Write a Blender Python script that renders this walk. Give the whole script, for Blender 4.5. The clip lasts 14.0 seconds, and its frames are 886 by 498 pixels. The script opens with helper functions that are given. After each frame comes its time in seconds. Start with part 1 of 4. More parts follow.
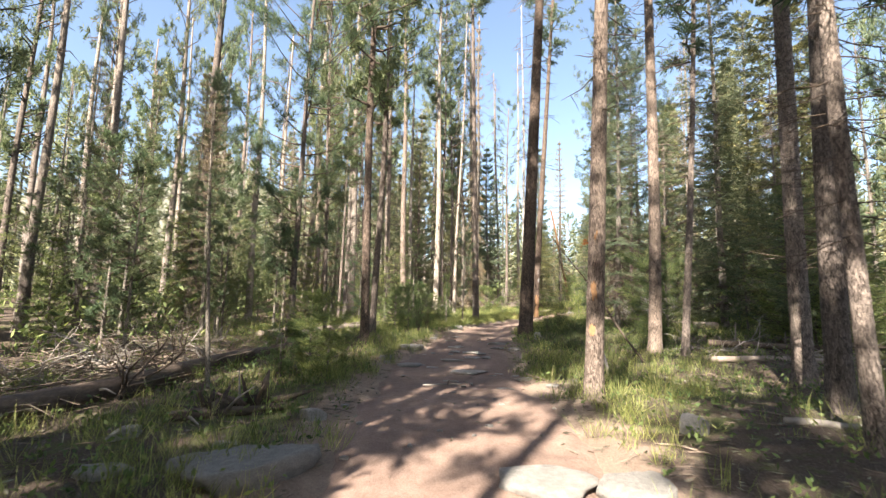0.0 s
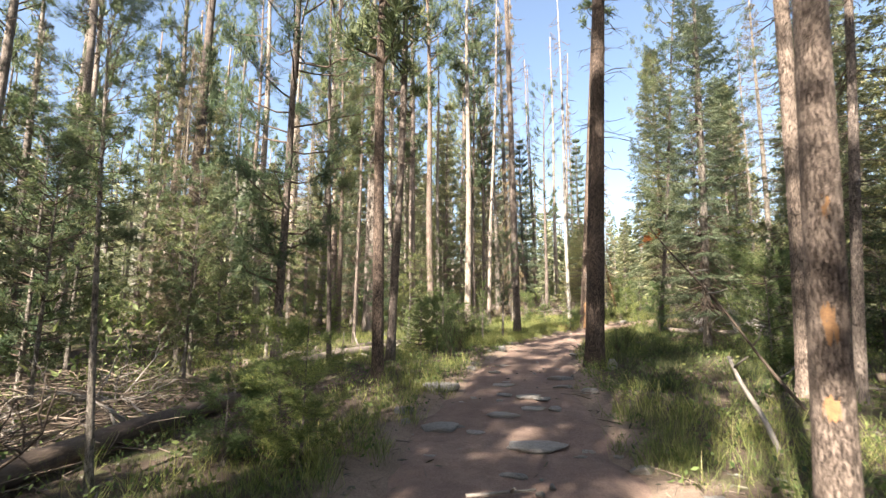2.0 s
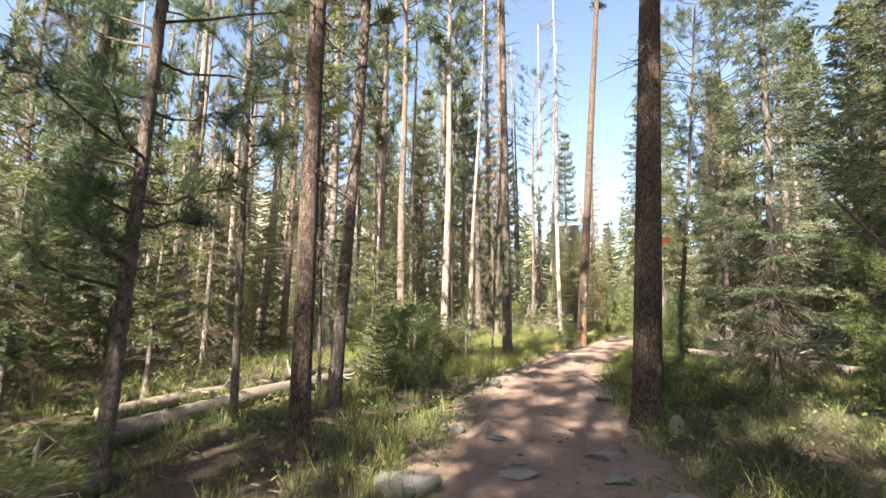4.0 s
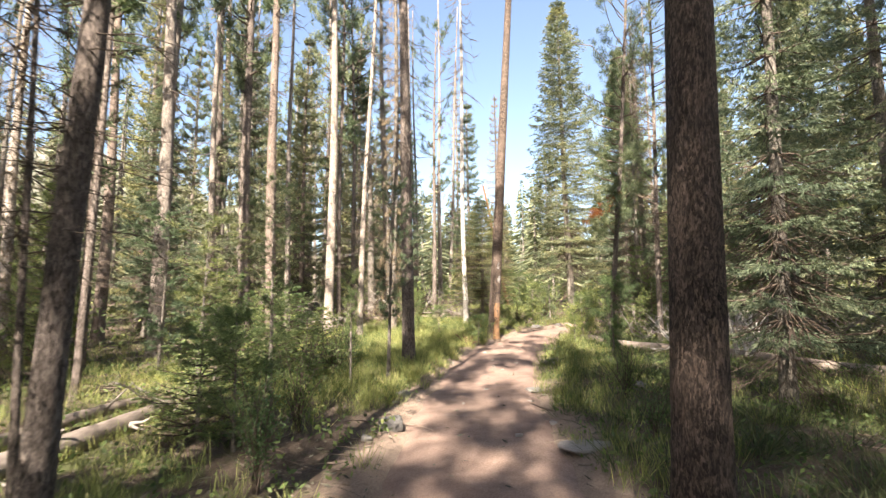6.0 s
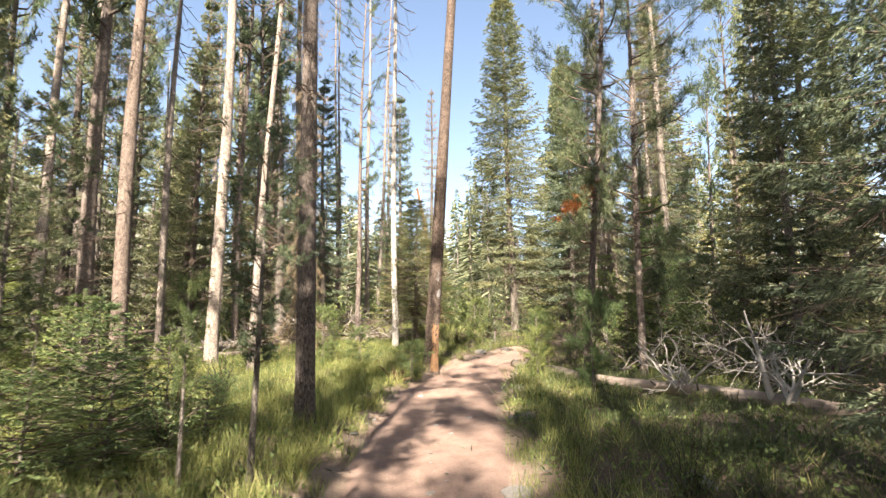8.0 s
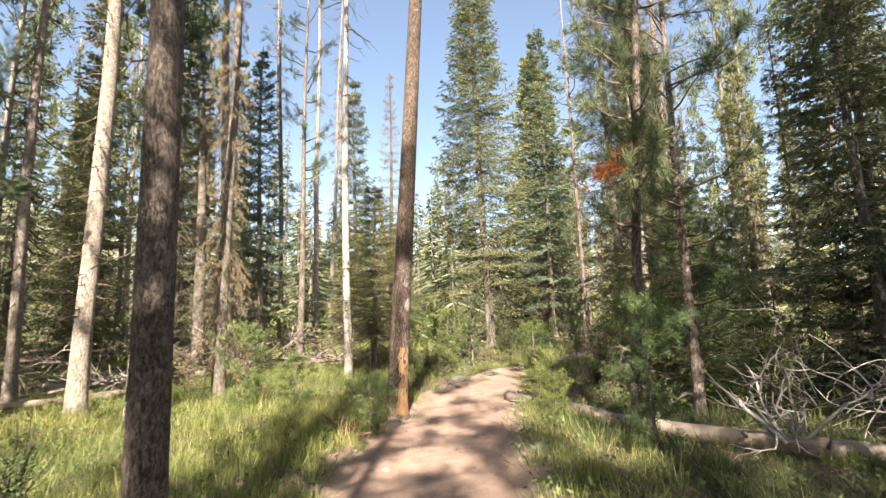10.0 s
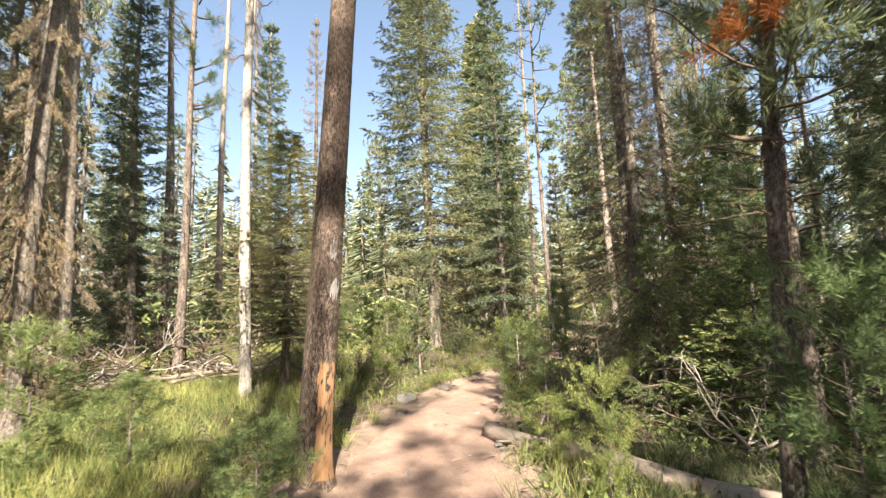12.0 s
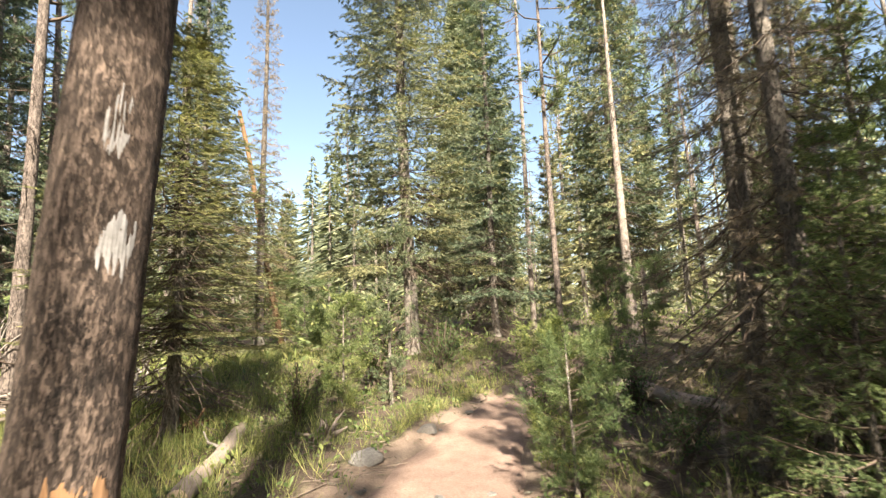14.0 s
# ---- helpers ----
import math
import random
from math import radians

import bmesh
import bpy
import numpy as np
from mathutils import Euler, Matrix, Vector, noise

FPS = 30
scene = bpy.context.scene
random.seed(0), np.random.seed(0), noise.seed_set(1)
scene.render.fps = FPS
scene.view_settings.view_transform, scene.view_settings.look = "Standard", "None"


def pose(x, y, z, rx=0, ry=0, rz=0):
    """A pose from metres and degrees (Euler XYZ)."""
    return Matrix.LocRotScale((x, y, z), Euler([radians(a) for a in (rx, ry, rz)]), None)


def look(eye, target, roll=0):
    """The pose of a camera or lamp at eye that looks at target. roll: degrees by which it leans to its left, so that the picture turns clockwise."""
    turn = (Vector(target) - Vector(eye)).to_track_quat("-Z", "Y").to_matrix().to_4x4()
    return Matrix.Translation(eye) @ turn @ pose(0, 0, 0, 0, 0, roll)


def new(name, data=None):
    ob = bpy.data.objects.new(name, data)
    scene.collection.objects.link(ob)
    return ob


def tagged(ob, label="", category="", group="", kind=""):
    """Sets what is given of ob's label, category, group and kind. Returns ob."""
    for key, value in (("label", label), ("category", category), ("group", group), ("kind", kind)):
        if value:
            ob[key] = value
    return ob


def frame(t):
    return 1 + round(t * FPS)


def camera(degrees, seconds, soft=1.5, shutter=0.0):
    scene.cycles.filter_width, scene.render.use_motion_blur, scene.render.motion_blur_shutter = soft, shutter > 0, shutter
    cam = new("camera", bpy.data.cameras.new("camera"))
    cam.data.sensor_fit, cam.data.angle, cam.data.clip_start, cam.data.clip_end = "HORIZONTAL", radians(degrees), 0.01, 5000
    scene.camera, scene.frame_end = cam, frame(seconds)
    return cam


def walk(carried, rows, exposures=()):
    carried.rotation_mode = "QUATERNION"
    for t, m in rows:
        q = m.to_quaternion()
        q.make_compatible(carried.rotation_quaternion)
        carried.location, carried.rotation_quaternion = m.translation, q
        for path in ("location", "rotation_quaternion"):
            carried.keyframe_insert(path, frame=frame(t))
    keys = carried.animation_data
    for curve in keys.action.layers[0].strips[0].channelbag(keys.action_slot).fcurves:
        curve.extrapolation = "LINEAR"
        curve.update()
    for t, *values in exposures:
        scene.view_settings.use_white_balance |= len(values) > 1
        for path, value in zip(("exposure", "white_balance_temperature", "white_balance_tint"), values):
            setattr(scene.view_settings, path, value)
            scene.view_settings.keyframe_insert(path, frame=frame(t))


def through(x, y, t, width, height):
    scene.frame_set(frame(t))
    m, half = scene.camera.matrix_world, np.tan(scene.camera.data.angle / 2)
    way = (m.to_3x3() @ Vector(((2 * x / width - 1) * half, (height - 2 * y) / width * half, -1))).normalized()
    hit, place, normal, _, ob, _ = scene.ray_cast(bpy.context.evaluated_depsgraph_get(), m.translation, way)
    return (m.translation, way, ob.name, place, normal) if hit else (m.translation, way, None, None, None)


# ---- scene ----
cam = camera(83.2, 14.0, soft=1.35, shutter=0.3)
METRES, EYE, TILT, LEAN, TURN = 20.0, 1.5, 0.0, 0.0, 0.0
ROWS = [
    (0.0, 0.0, 0.0, 0.0, -0.15, 7.65, -1.11),
    (0.5, 0.0034, 0.0322, 0.0051, 1.2, 8.07, -1.33),
    (1.0, 0.0007, 0.0644, 0.0079, 2.11, 8.59, -1.37),
    (1.5, -0.0027, 0.0994, 0.0107, 2.63, 8.87, -1.25),
    (2.0, -0.0085, 0.1305, 0.0148, 3.14, 8.03, -0.39),
    (4.5, -0.0162, 0.3137, 0.0302, -1.67, 8.63, -1.16),
    (5.0, -0.0133, 0.3517, 0.0319, -4.8, 8.03, -0.17),
    (5.5, -0.0119, 0.3888, 0.0337, -8.73, 7.3, -0.57),
    (6.0, -0.003, 0.4237, 0.0363, -11.92, 7.12, 0.31),
    (6.5, 0.0031, 0.4604, 0.0386, -14.79, 7.09, 0.44),
    (7.0, 0.0137, 0.495, 0.0407, -16.86, 7.65, 0.96),
    (7.5, 0.018, 0.5305, 0.0431, -18.76, 7.73, 1.59),
    (8.0, 0.0327, 0.5624, 0.0451, -19.93, 8.76, 0.43),
    (10.5, 0.0817, 0.7314, 0.0536, -27.42, 10.5, 1.69),
    (11.0, 0.095, 0.7672, 0.054, -30.96, 10.61, 1.01),
    (11.5, 0.1063, 0.8, 0.0556, -32.15, 9.86, 2.2),
    (12.0, 0.1219, 0.8319, 0.058, -33.06, 9.21, 2.1),
    (12.5, 0.142, 0.8603, 0.0609, -34.3, 9.18, 2.07),
    (13.0, 0.1607, 0.8913, 0.062, -35.87, 9.52, 1.0),
    (13.5, 0.181, 0.9202, 0.0634, -36.33, 8.68, 1.54),
    (14.0, 0.1953, 0.9531, 0.0644, -35.97, 8.72, 1.97),
]
walk(cam, [(t, pose(0, 0, EYE, TILT, LEAN, TURN) @ pose(METRES * x, METRES * y, METRES * z, 90 + pitch, roll, yaw)) for t, x, y, z, yaw, pitch, roll in ROWS],
     [(0.0, 2.46, 6950, 10), (2.0, 2.44, 7000, 11), (5.0, 2.55, 7050, 12), (8.0, 2.42, 7200, 12), (10.5, 2.37, 7300, 10), (14.0, 2.37, 7300, 9)])

# ---- world, sun ----
SUN_AZ, SUN_EL = 206.0, 40.0
world = bpy.data.worlds.new("sky")
scene.world = world
world.use_nodes = True
sky = world.node_tree.nodes.new("ShaderNodeTexSky")
sky.sky_type, sky.sun_disc = "NISHITA", False
sky.sun_elevation, sky.sun_rotation = radians(SUN_EL), radians(SUN_AZ)
sky.ozone_density = 0.4
sky.altitude, sky.dust_density, sky.air_density = 400, 1.8, 1.0
world.node_tree.links.new(sky.outputs[0], world.node_tree.nodes["Background"].inputs[0])
world.node_tree.nodes["Background"].inputs[1].default_value = 0.069
lamp = bpy.data.lights.new("sun", "SUN")
lamp.energy, lamp.angle, lamp.color = 5.0, radians(0.55), (1.0, 0.94, 0.85)
sun = new("sun", lamp)
az, el = radians(SUN_AZ), radians(SUN_EL)
sun.matrix_world = look((30 * math.sin(az) * math.cos(el), 30 * math.cos(az) * math.cos(el), 30 * math.sin(el)), (0, 0, 0))


# ---- materials ----
def shader(name, rough=0.85):
    mat = bpy.data.materials.new(name)
    mat.use_nodes = True
    nt = mat.node_tree
    bsdf = nt.nodes["Principled BSDF"]
    bsdf.inputs["Roughness"].default_value = rough
    bsdf.inputs["Specular IOR Level"].default_value = 0.25
    return mat, nt, bsdf


def node(nt, kind, **values):
    n = nt.nodes.new(kind)
    for key, value in values.items():
        n.inputs[key.replace("_", " ")].default_value = value
    return n


def coords(nt, scale=(1, 1, 1)):
    tc = nt.nodes.new("ShaderNodeTexCoord")
    mp = node(nt, "ShaderNodeMapping", Scale=scale)
    nt.links.new(tc.outputs["Object"], mp.inputs["Vector"])
    return mp.outputs[0]


def noise_tex(nt, vec, scale, detail=4.0, rough=0.6):
    n = node(nt, "ShaderNodeTexNoise", Scale=scale, Detail=detail, Roughness=rough)
    nt.links.new(vec, n.inputs["Vector"])
    return n.outputs["Fac"]


def ramp(nt, fac, *stops):
    r = nt.nodes.new("ShaderNodeValToRGB")
    el = r.color_ramp.elements
    while len(el) < len(stops):
        el.new(0.5)
    for e, (p, c) in zip(el, stops):
        e.position, e.color = p, (*c, 1) if len(c) == 3 else c
    nt.links.new(fac, r.inputs[0])
    return r.outputs[0]


def mix(nt, a, b, fac, mode="MIX"):
    m = nt.nodes.new("ShaderNodeMix")
    m.data_type, m.blend_type = "RGBA", mode
    for sock, v in ((m.inputs[6], a), (m.inputs[7], b), (m.inputs[0], fac)):
        if isinstance(v, (tuple, float, int)):
            sock.default_value = (*v, 1) if isinstance(v, tuple) else v
        else:
            nt.links.new(v, sock)
    return m.outputs[2]


def relief(nt, bsdf, height, strength, distance):
    b = node(nt, "ShaderNodeBump", Strength=strength, Distance=distance)
    nt.links.new(height, b.inputs["Height"])
    nt.links.new(b.outputs[0], bsdf.inputs["Normal"])


def bark_material(name, dark, mid, light, patch=None, plates=34.0, patch_from=0.60):
    """Flaky bark: stretched scales of uneven tone, dark fissures between them, grain and large stains."""
    mat, nt, bsdf = shader(name, 0.92)
    v = coords(nt, (1, 1, 0.42))
    warp = node(nt, "ShaderNodeTexNoise", Scale=7.0, Detail=5.0, Roughness=0.7)
    nt.links.new(v, warp.inputs["Vector"])
    bent = mix(nt, v, warp.outputs["Color"], 0.16)
    fine = noise_tex(nt, v, plates * 3.4, 8, 0.8)
    fissure = noise_tex(nt, coords(nt, (1, 1, 0.3)), plates * 2.1, 8, 0.75)
    vor = node(nt, "ShaderNodeTexVoronoi", Scale=plates * 2.0, Randomness=1.0)
    nt.links.new(bent, vor.inputs["Vector"])
    scale_tone = nt.nodes.new("ShaderNodeSeparateColor")
    nt.links.new(vor.outputs["Color"], scale_tone.inputs[0])
    tone = mix(nt, mix(nt, scale_tone.outputs[0], fine, 0.55), fissure, 0.45)
    col = ramp(nt, tone, (0.34, dark), (0.47, mid), (0.64, light))
    gap = ramp(nt, fissure, (0.38, (0.22, 0.205, 0.2)), (0.52, (1, 1, 1)))
    col = mix(nt, col, gap, 1.0, "MULTIPLY")
    big = noise_tex(nt, coords(nt, (1, 1, 0.5)), 2.3, 5, 0.7)
    col = mix(nt, col, ramp(nt, big, (0.35, dark), (0.7, light)), 0.3)
    if patch:
        spot = mix(nt, noise_tex(nt, coords(nt, (1, 1, 0.6)), 4.5, 6, 0.7), fine, 0.15)
        col = mix(nt, col, patch, ramp(nt, spot, (patch_from - 0.02, (0, 0, 0)), (patch_from + 0.03, (1, 1, 1))))
    rnd = nt.nodes.new("ShaderNodeObjectInfo").outputs["Random"]
    col = mix(nt, col, ramp(nt, rnd, (0.0, (0.75, 0.72, 0.7)), (1.0, (1.15, 1.1, 1.05))), 1.0, "MULTIPLY")
    nt.links.new(col, bsdf.inputs["Base Color"])
    relief(nt, bsdf, mix(nt, mix(nt, gap, vor.outputs["Distance"], 0.35), fine, 0.35), 1.0, 0.018)
    return mat


def needle_material(name, low, high, through=0.3, yellow=(0.20, 0.19, 0.05)):
    mat, nt, bsdf = shader(name, 0.6)
    geo = nt.nodes.new("ShaderNodeNewGeometry").outputs["Random Per Island"]
    rnd = nt.nodes.new("ShaderNodeObjectInfo").outputs["Random"]
    col = ramp(nt, geo, (0.0, low), (0.86, high), (1.0, yellow))
    col = mix(nt, col, ramp(nt, rnd, (0.0, (0.72, 0.85, 0.9)), (0.5, (1.0, 1.0, 1.0)), (1.0, (1.22, 1.12, 0.9))), 1.0, "MULTIPLY")
    clump = noise_tex(nt, coords(nt), 0.9, 2)
    col = mix(nt, col, ramp(nt, clump, (0.35, (0.7, 0.75, 0.7)), (0.65, (1.2, 1.15, 1.0))), 1.0, "MULTIPLY")
    nt.links.new(col, bsdf.inputs["Base Color"])
    tr = nt.nodes.new("ShaderNodeBsdfTranslucent")
    nt.links.new(mix(nt, col, (0.98, 1.1, 0.78), 1.0, "MULTIPLY"), tr.inputs["Color"])
    ms = node(nt, "ShaderNodeMixShader", Fac=through)
    nt.links.new(bsdf.outputs[0], ms.inputs[1])
    nt.links.new(tr.outputs[0], ms.inputs[2])
    nt.links.new(ms.outputs[0], nt.nodes["Material Output"].inputs["Surface"])
    return mat


def mottled(name, a, b, c, scale, rough=0.9, bump=0.5, depth=0.02, stretch=(1, 1, 1), island=False):
    mat, nt, bsdf = shader(name, rough)
    v = coords(nt, stretch)
    fine, big = noise_tex(nt, v, scale * 6, 6, 0.7), noise_tex(nt, v, scale, 4)
    col = mix(nt, ramp(nt, fine, (0.3, a), (0.7, b)), ramp(nt, big, (0.4, a), (0.65, c)), 0.5)
    source = nt.nodes.new("ShaderNodeNewGeometry").outputs["Random Per Island"] if island else nt.nodes.new("ShaderNodeObjectInfo").outputs["Random"]
    col = mix(nt, col, ramp(nt, source, (0.0, (0.7, 0.7, 0.7)), (1.0, (1.25, 1.22, 1.2))), 1.0, "MULTIPLY")
    nt.links.new(col, bsdf.inputs["Base Color"])
    relief(nt, bsdf, mix(nt, fine, big, 0.4), bump, depth)
    return mat


BARK = bark_material("pine_bark", (0.045, 0.038, 0.036), (0.15, 0.125, 0.114), (0.30, 0.255, 0.23))
BARK_WARM = bark_material("warm_pine_bark", (0.065, 0.05, 0.044), (0.185, 0.147, 0.126), (0.33, 0.27, 0.235), (0.42, 0.2, 0.07), patch_from=0.66)
BARK_SCAR = bark_material("scarred_pine_bark", (0.018, 0.015, 0.014), (0.075, 0.058, 0.05), (0.23, 0.175, 0.145), (0.34, 0.31, 0.29), 38.0, 0.70)
BARK_WHITE = bark_material("white_peeling_bark", (0.22, 0.205, 0.19), (0.46, 0.44, 0.42), (0.62, 0.6, 0.57), (0.16, 0.13, 0.11), 26.0, 0.66)
BARK_GREY = bark_material("grey_spruce_bark", (0.06, 0.055, 0.05), (0.17, 0.155, 0.14), (0.32, 0.29, 0.26), None, 40.0)
BARK_PALE = bark_material("pale_sunbleached_bark", (0.12, 0.10, 0.09), (0.26, 0.225, 0.2), (0.42, 0.375, 0.34), (0.12, 0.1, 0.085), 30.0, 0.62)
BARE_WOOD = mottled("bare_orange_wood", (0.13, 0.07, 0.036), (0.36, 0.215, 0.115), (0.23, 0.14, 0.085), 11, 0.8, 0.9, 0.012, (1, 1, 0.06))
DEAD_WOOD = mottled("grey_dead_wood", (0.17, 0.15, 0.135), (0.36, 0.33, 0.3), (0.27, 0.24, 0.21), 8, 0.85, 0.5, 0.01)
TWIG_WOOD = mottled("brown_twig", (0.06, 0.045, 0.035), (0.16, 0.12, 0.095), (0.11, 0.085, 0.07), 12, 0.9, 0.3, 0.005)
LOG_WOOD = mottled("weathered_log_wood", (0.12, 0.095, 0.08), (0.33, 0.275, 0.235), (0.23, 0.19, 0.165), 5, 0.85, 0.7, 0.015, (0.25, 1, 1))
LOG_DARK = mottled("dark_log_bark", (0.045, 0.034, 0.028), (0.17, 0.13, 0.105), (0.10, 0.078, 0.062), 7, 0.92, 0.9, 0.02, (0.4, 1, 1))
BLEACHED = mottled("bleached_wood", (0.3, 0.275, 0.25), (0.56, 0.53, 0.49), (0.44, 0.41, 0.38), 8, 0.8, 0.4, 0.006)
CUT_WOOD = mottled("sawn_wood", (0.42, 0.31, 0.2), (0.58, 0.46, 0.32), (0.5, 0.38, 0.26), 14, 0.8, 0.3, 0.004)
ROCK = mottled("granite", (0.15, 0.143, 0.135), (0.45, 0.425, 0.4), (0.31, 0.29, 0.27), 5, 0.85, 0.9, 0.03)
PINE_N = needle_material("pine_needles", (0.042, 0.058, 0.040), (0.20, 0.235, 0.145), 0.36, (0.27, 0.265, 0.17))
YOUNG_N = needle_material("young_pine_needles", (0.052, 0.08, 0.042), (0.245, 0.295, 0.135), 0.4, (0.31, 0.32, 0.155))
SPRUCE_N = needle_material("spruce_needles", (0.052, 0.064, 0.046), (0.28, 0.292, 0.192), 0.32, (0.38, 0.355, 0.245))
DRY_N = needle_material("dry_brown_needles", (0.085, 0.064, 0.052), (0.23, 0.185, 0.15), 0.2, (0.31, 0.265, 0.22))
RUST_N = needle_material("rust_red_needles", (0.26, 0.075, 0.025), (0.45, 0.14, 0.045), 0.3, (0.4, 0.16, 0.06))
LEAF = needle_material("shrub_leaves", (0.045, 0.074, 0.034), (0.155, 0.21, 0.092), 0.38, (0.24, 0.26, 0.125))
GRASS = needle_material("grass_blades", (0.075, 0.1, 0.042), (0.30, 0.325, 0.14), 0.44, (0.46, 0.41, 0.24))

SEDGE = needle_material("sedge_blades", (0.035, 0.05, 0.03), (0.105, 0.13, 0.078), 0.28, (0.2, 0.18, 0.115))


def dirt_material():
    mat, nt, bsdf = shader("trail_dirt", 0.95)
    v = coords(nt)
    fine, mid, big = noise_tex(nt, v, 60, 6, 0.75), noise_tex(nt, v, 7, 5), noise_tex(nt, v, 0.9, 3)
    col = ramp(nt, mid, (0.3, (0.12, 0.08, 0.066)), (0.52, (0.20, 0.14, 0.117)), (0.75, (0.275, 0.205, 0.176)))
    col = mix(nt, col, ramp(nt, fine, (0.32, (0.085, 0.058, 0.047)), (0.62, (0.31, 0.235, 0.198))), 0.5)
    col = mix(nt, col, ramp(nt, big, (0.4, (0.85, 0.8, 0.78)), (0.65, (1.1, 1.05, 1.0))), 1.0, "MULTIPLY")
    nt.links.new(col, bsdf.inputs["Base Color"])
    relief(nt, bsdf, mix(nt, fine, mid, 0.6), 0.8, 0.03)
    return mat


def floor_material():
    mat, nt, bsdf = shader("forest_floor", 0.95)
    v = coords(nt)
    fine, mid, big = noise_tex(nt, v, 55, 7, 0.8), noise_tex(nt, v, 5, 5), noise_tex(nt, v, 0.55, 4)
    col = ramp(nt, fine, (0.3, (0.028, 0.02, 0.015)), (0.5, (0.088, 0.063, 0.047)), (0.72, (0.22, 0.168, 0.13)))
    green = ramp(nt, fine, (0.3, (0.035, 0.05, 0.014)), (0.7, (0.14, 0.16, 0.05)))
    col = mix(nt, col, green, ramp(nt, mix(nt, mid, big, 0.55), (0.52, (0, 0, 0)), (0.60, (0.8, 0.8, 0.8))))
    worn = nt.nodes.new("ShaderNodeAttribute")
    worn.attribute_name = "worn"
    dirt = mix(nt, ramp(nt, mid, (0.3, (0.17, 0.115, 0.085)), (0.7, (0.33, 0.245, 0.19))), ramp(nt, fine, (0.32, (0.10, 0.07, 0.052)), (0.62, (0.38, 0.29, 0.23))), 0.5)
    edge = ramp(nt, mix(nt, worn.outputs["Fac"], mid, 0.45), (0.42, (0, 0, 0)), (0.56, (1, 1, 1)))
    col = mix(nt, col, dirt, edge)
    nt.links.new(col, bsdf.inputs["Base Color"])
    relief(nt, bsdf, mix(nt, fine, mid, 0.5), 1.0, 0.05)
    return mat


DIRT, FLOOR = dirt_material(), floor_material()

# ---- ground and trail ----
YS = (-40, -6, 0, 5, 7, 10, 11, 14, 18, 20.4, 24.5, 28, 35, 60)
ZS = (-1.6, -.2, .25, .65, .75, .97, 1.07, 1.2, 1.34, 1.43, 1.75, 2.12, 2.6, 4.0)
TRAIL = ((0.25, -8, .9), (0.2, 0, .95), (.18, 3.8, .9), (.1, 7, .82), (.5, 9.7, .70), (.85, 11.7, .66), (1.5, 14, .62), (2.7, 17.1, .68),
         (3.4, 18.6, .72), (4.65, 20.5, .66), (5.9, 21.95, .55), (7.3, 23.1, .42), (8.8, 24.0, .3), (11, 25.0, .22), (14, 26, .2))
_tx, _ty, _tw = (np.array(c, float) for c in zip(*TRAIL))
_arc = np.concatenate(([0], np.cumsum(np.hypot(np.diff(_tx), np.diff(_ty)))))
_fine = np.arange(0, _arc[-1], 0.12)


def smooth(a):
    k = np.ones(11) / 11
    return np.convolve(np.pad(a, 5, mode="edge"), k, "valid")


CX, CY, CW = (smooth(np.interp(_fine, _arc, c)) for c in (_tx, _ty, _tw))


def trail_gap(x, y):
    """Distance from the trail's middle, in half-widths."""
    x, y = np.atleast_1d(x).astype(float), np.atleast_1d(y).astype(float)
    best = np.full(x.shape, 1e9)
    for i in range(0, len(CX), 2):
        best = np.minimum(best, np.hypot(x - CX[i], y - CY[i]) / CW[i])
    return best


def base_height(x, y):
    return np.interp(y, YS, ZS) + 0.02 * np.clip(x - 0.1 * y, -6, 12)


def lumps(x, y):
    return (0.035 * np.sin(1.7 * x + 0.6 * y + 1) * np.sin(0.9 * y - 0.8 * x) + 0.025 * np.sin(3.1 * x - 2.3 * y) * np.sin(2.2 * y + x + 2)
            + 0.012 * np.sin(7.3 * x + 1.9 * y) * np.sin(6.1 * y - 2.7 * x))


def heights(x, y):
    gap = trail_gap(x, y)
    return base_height(x, y) + lumps(x, y) * np.clip(gap - 0.8, 0, 1) - 0.06 * np.clip(1.25 - gap, 0, 0.3) / 0.3 + 0.03 * np.exp(-((gap - 1.5) / 0.35) ** 2)


def surface(x, y):
    """The height of what one treads on: the trail, or the ground beside it."""
    return np.where(trail_gap(x, y) < 1.06, base_height(x, y) - 0.014, heights(x, y))


def ground_z(x, y):
    return float(heights(np.array([x]), np.array([y]))[0])


def mesh_from(name, verts, faces, material, smooth_faces=False):
    me = bpy.data.meshes.new(name)
    verts = np.asarray(verts, dtype=np.float32)
    if isinstance(faces, np.ndarray):
        n, k = faces.shape
        me.vertices.add(len(verts))
        me.vertices.foreach_set("co", verts.ravel())
        me.loops.add(n * k)
        me.loops.foreach_set("vertex_index", faces.astype(np.int32).ravel())
        me.polygons.add(n)
        me.polygons.foreach_set("loop_start", np.arange(0, n * k, k, dtype=np.int32))
        me.update(calc_edges=True)
    else:
        me.from_pydata(verts.tolist(), [], faces)
    if smooth_faces:
        me.polygons.foreach_set("use_smooth", np.ones(len(me.polygons), dtype=bool))
    me.materials.append(material)
    return me


def grid_faces(nu, nv):
    i = np.arange(nu - 1)[:, None] * nv + np.arange(nv - 1)[None, :]
    return np.stack([i, i + nv, i + nv + 1, i + 1], -1).reshape(-1, 4)


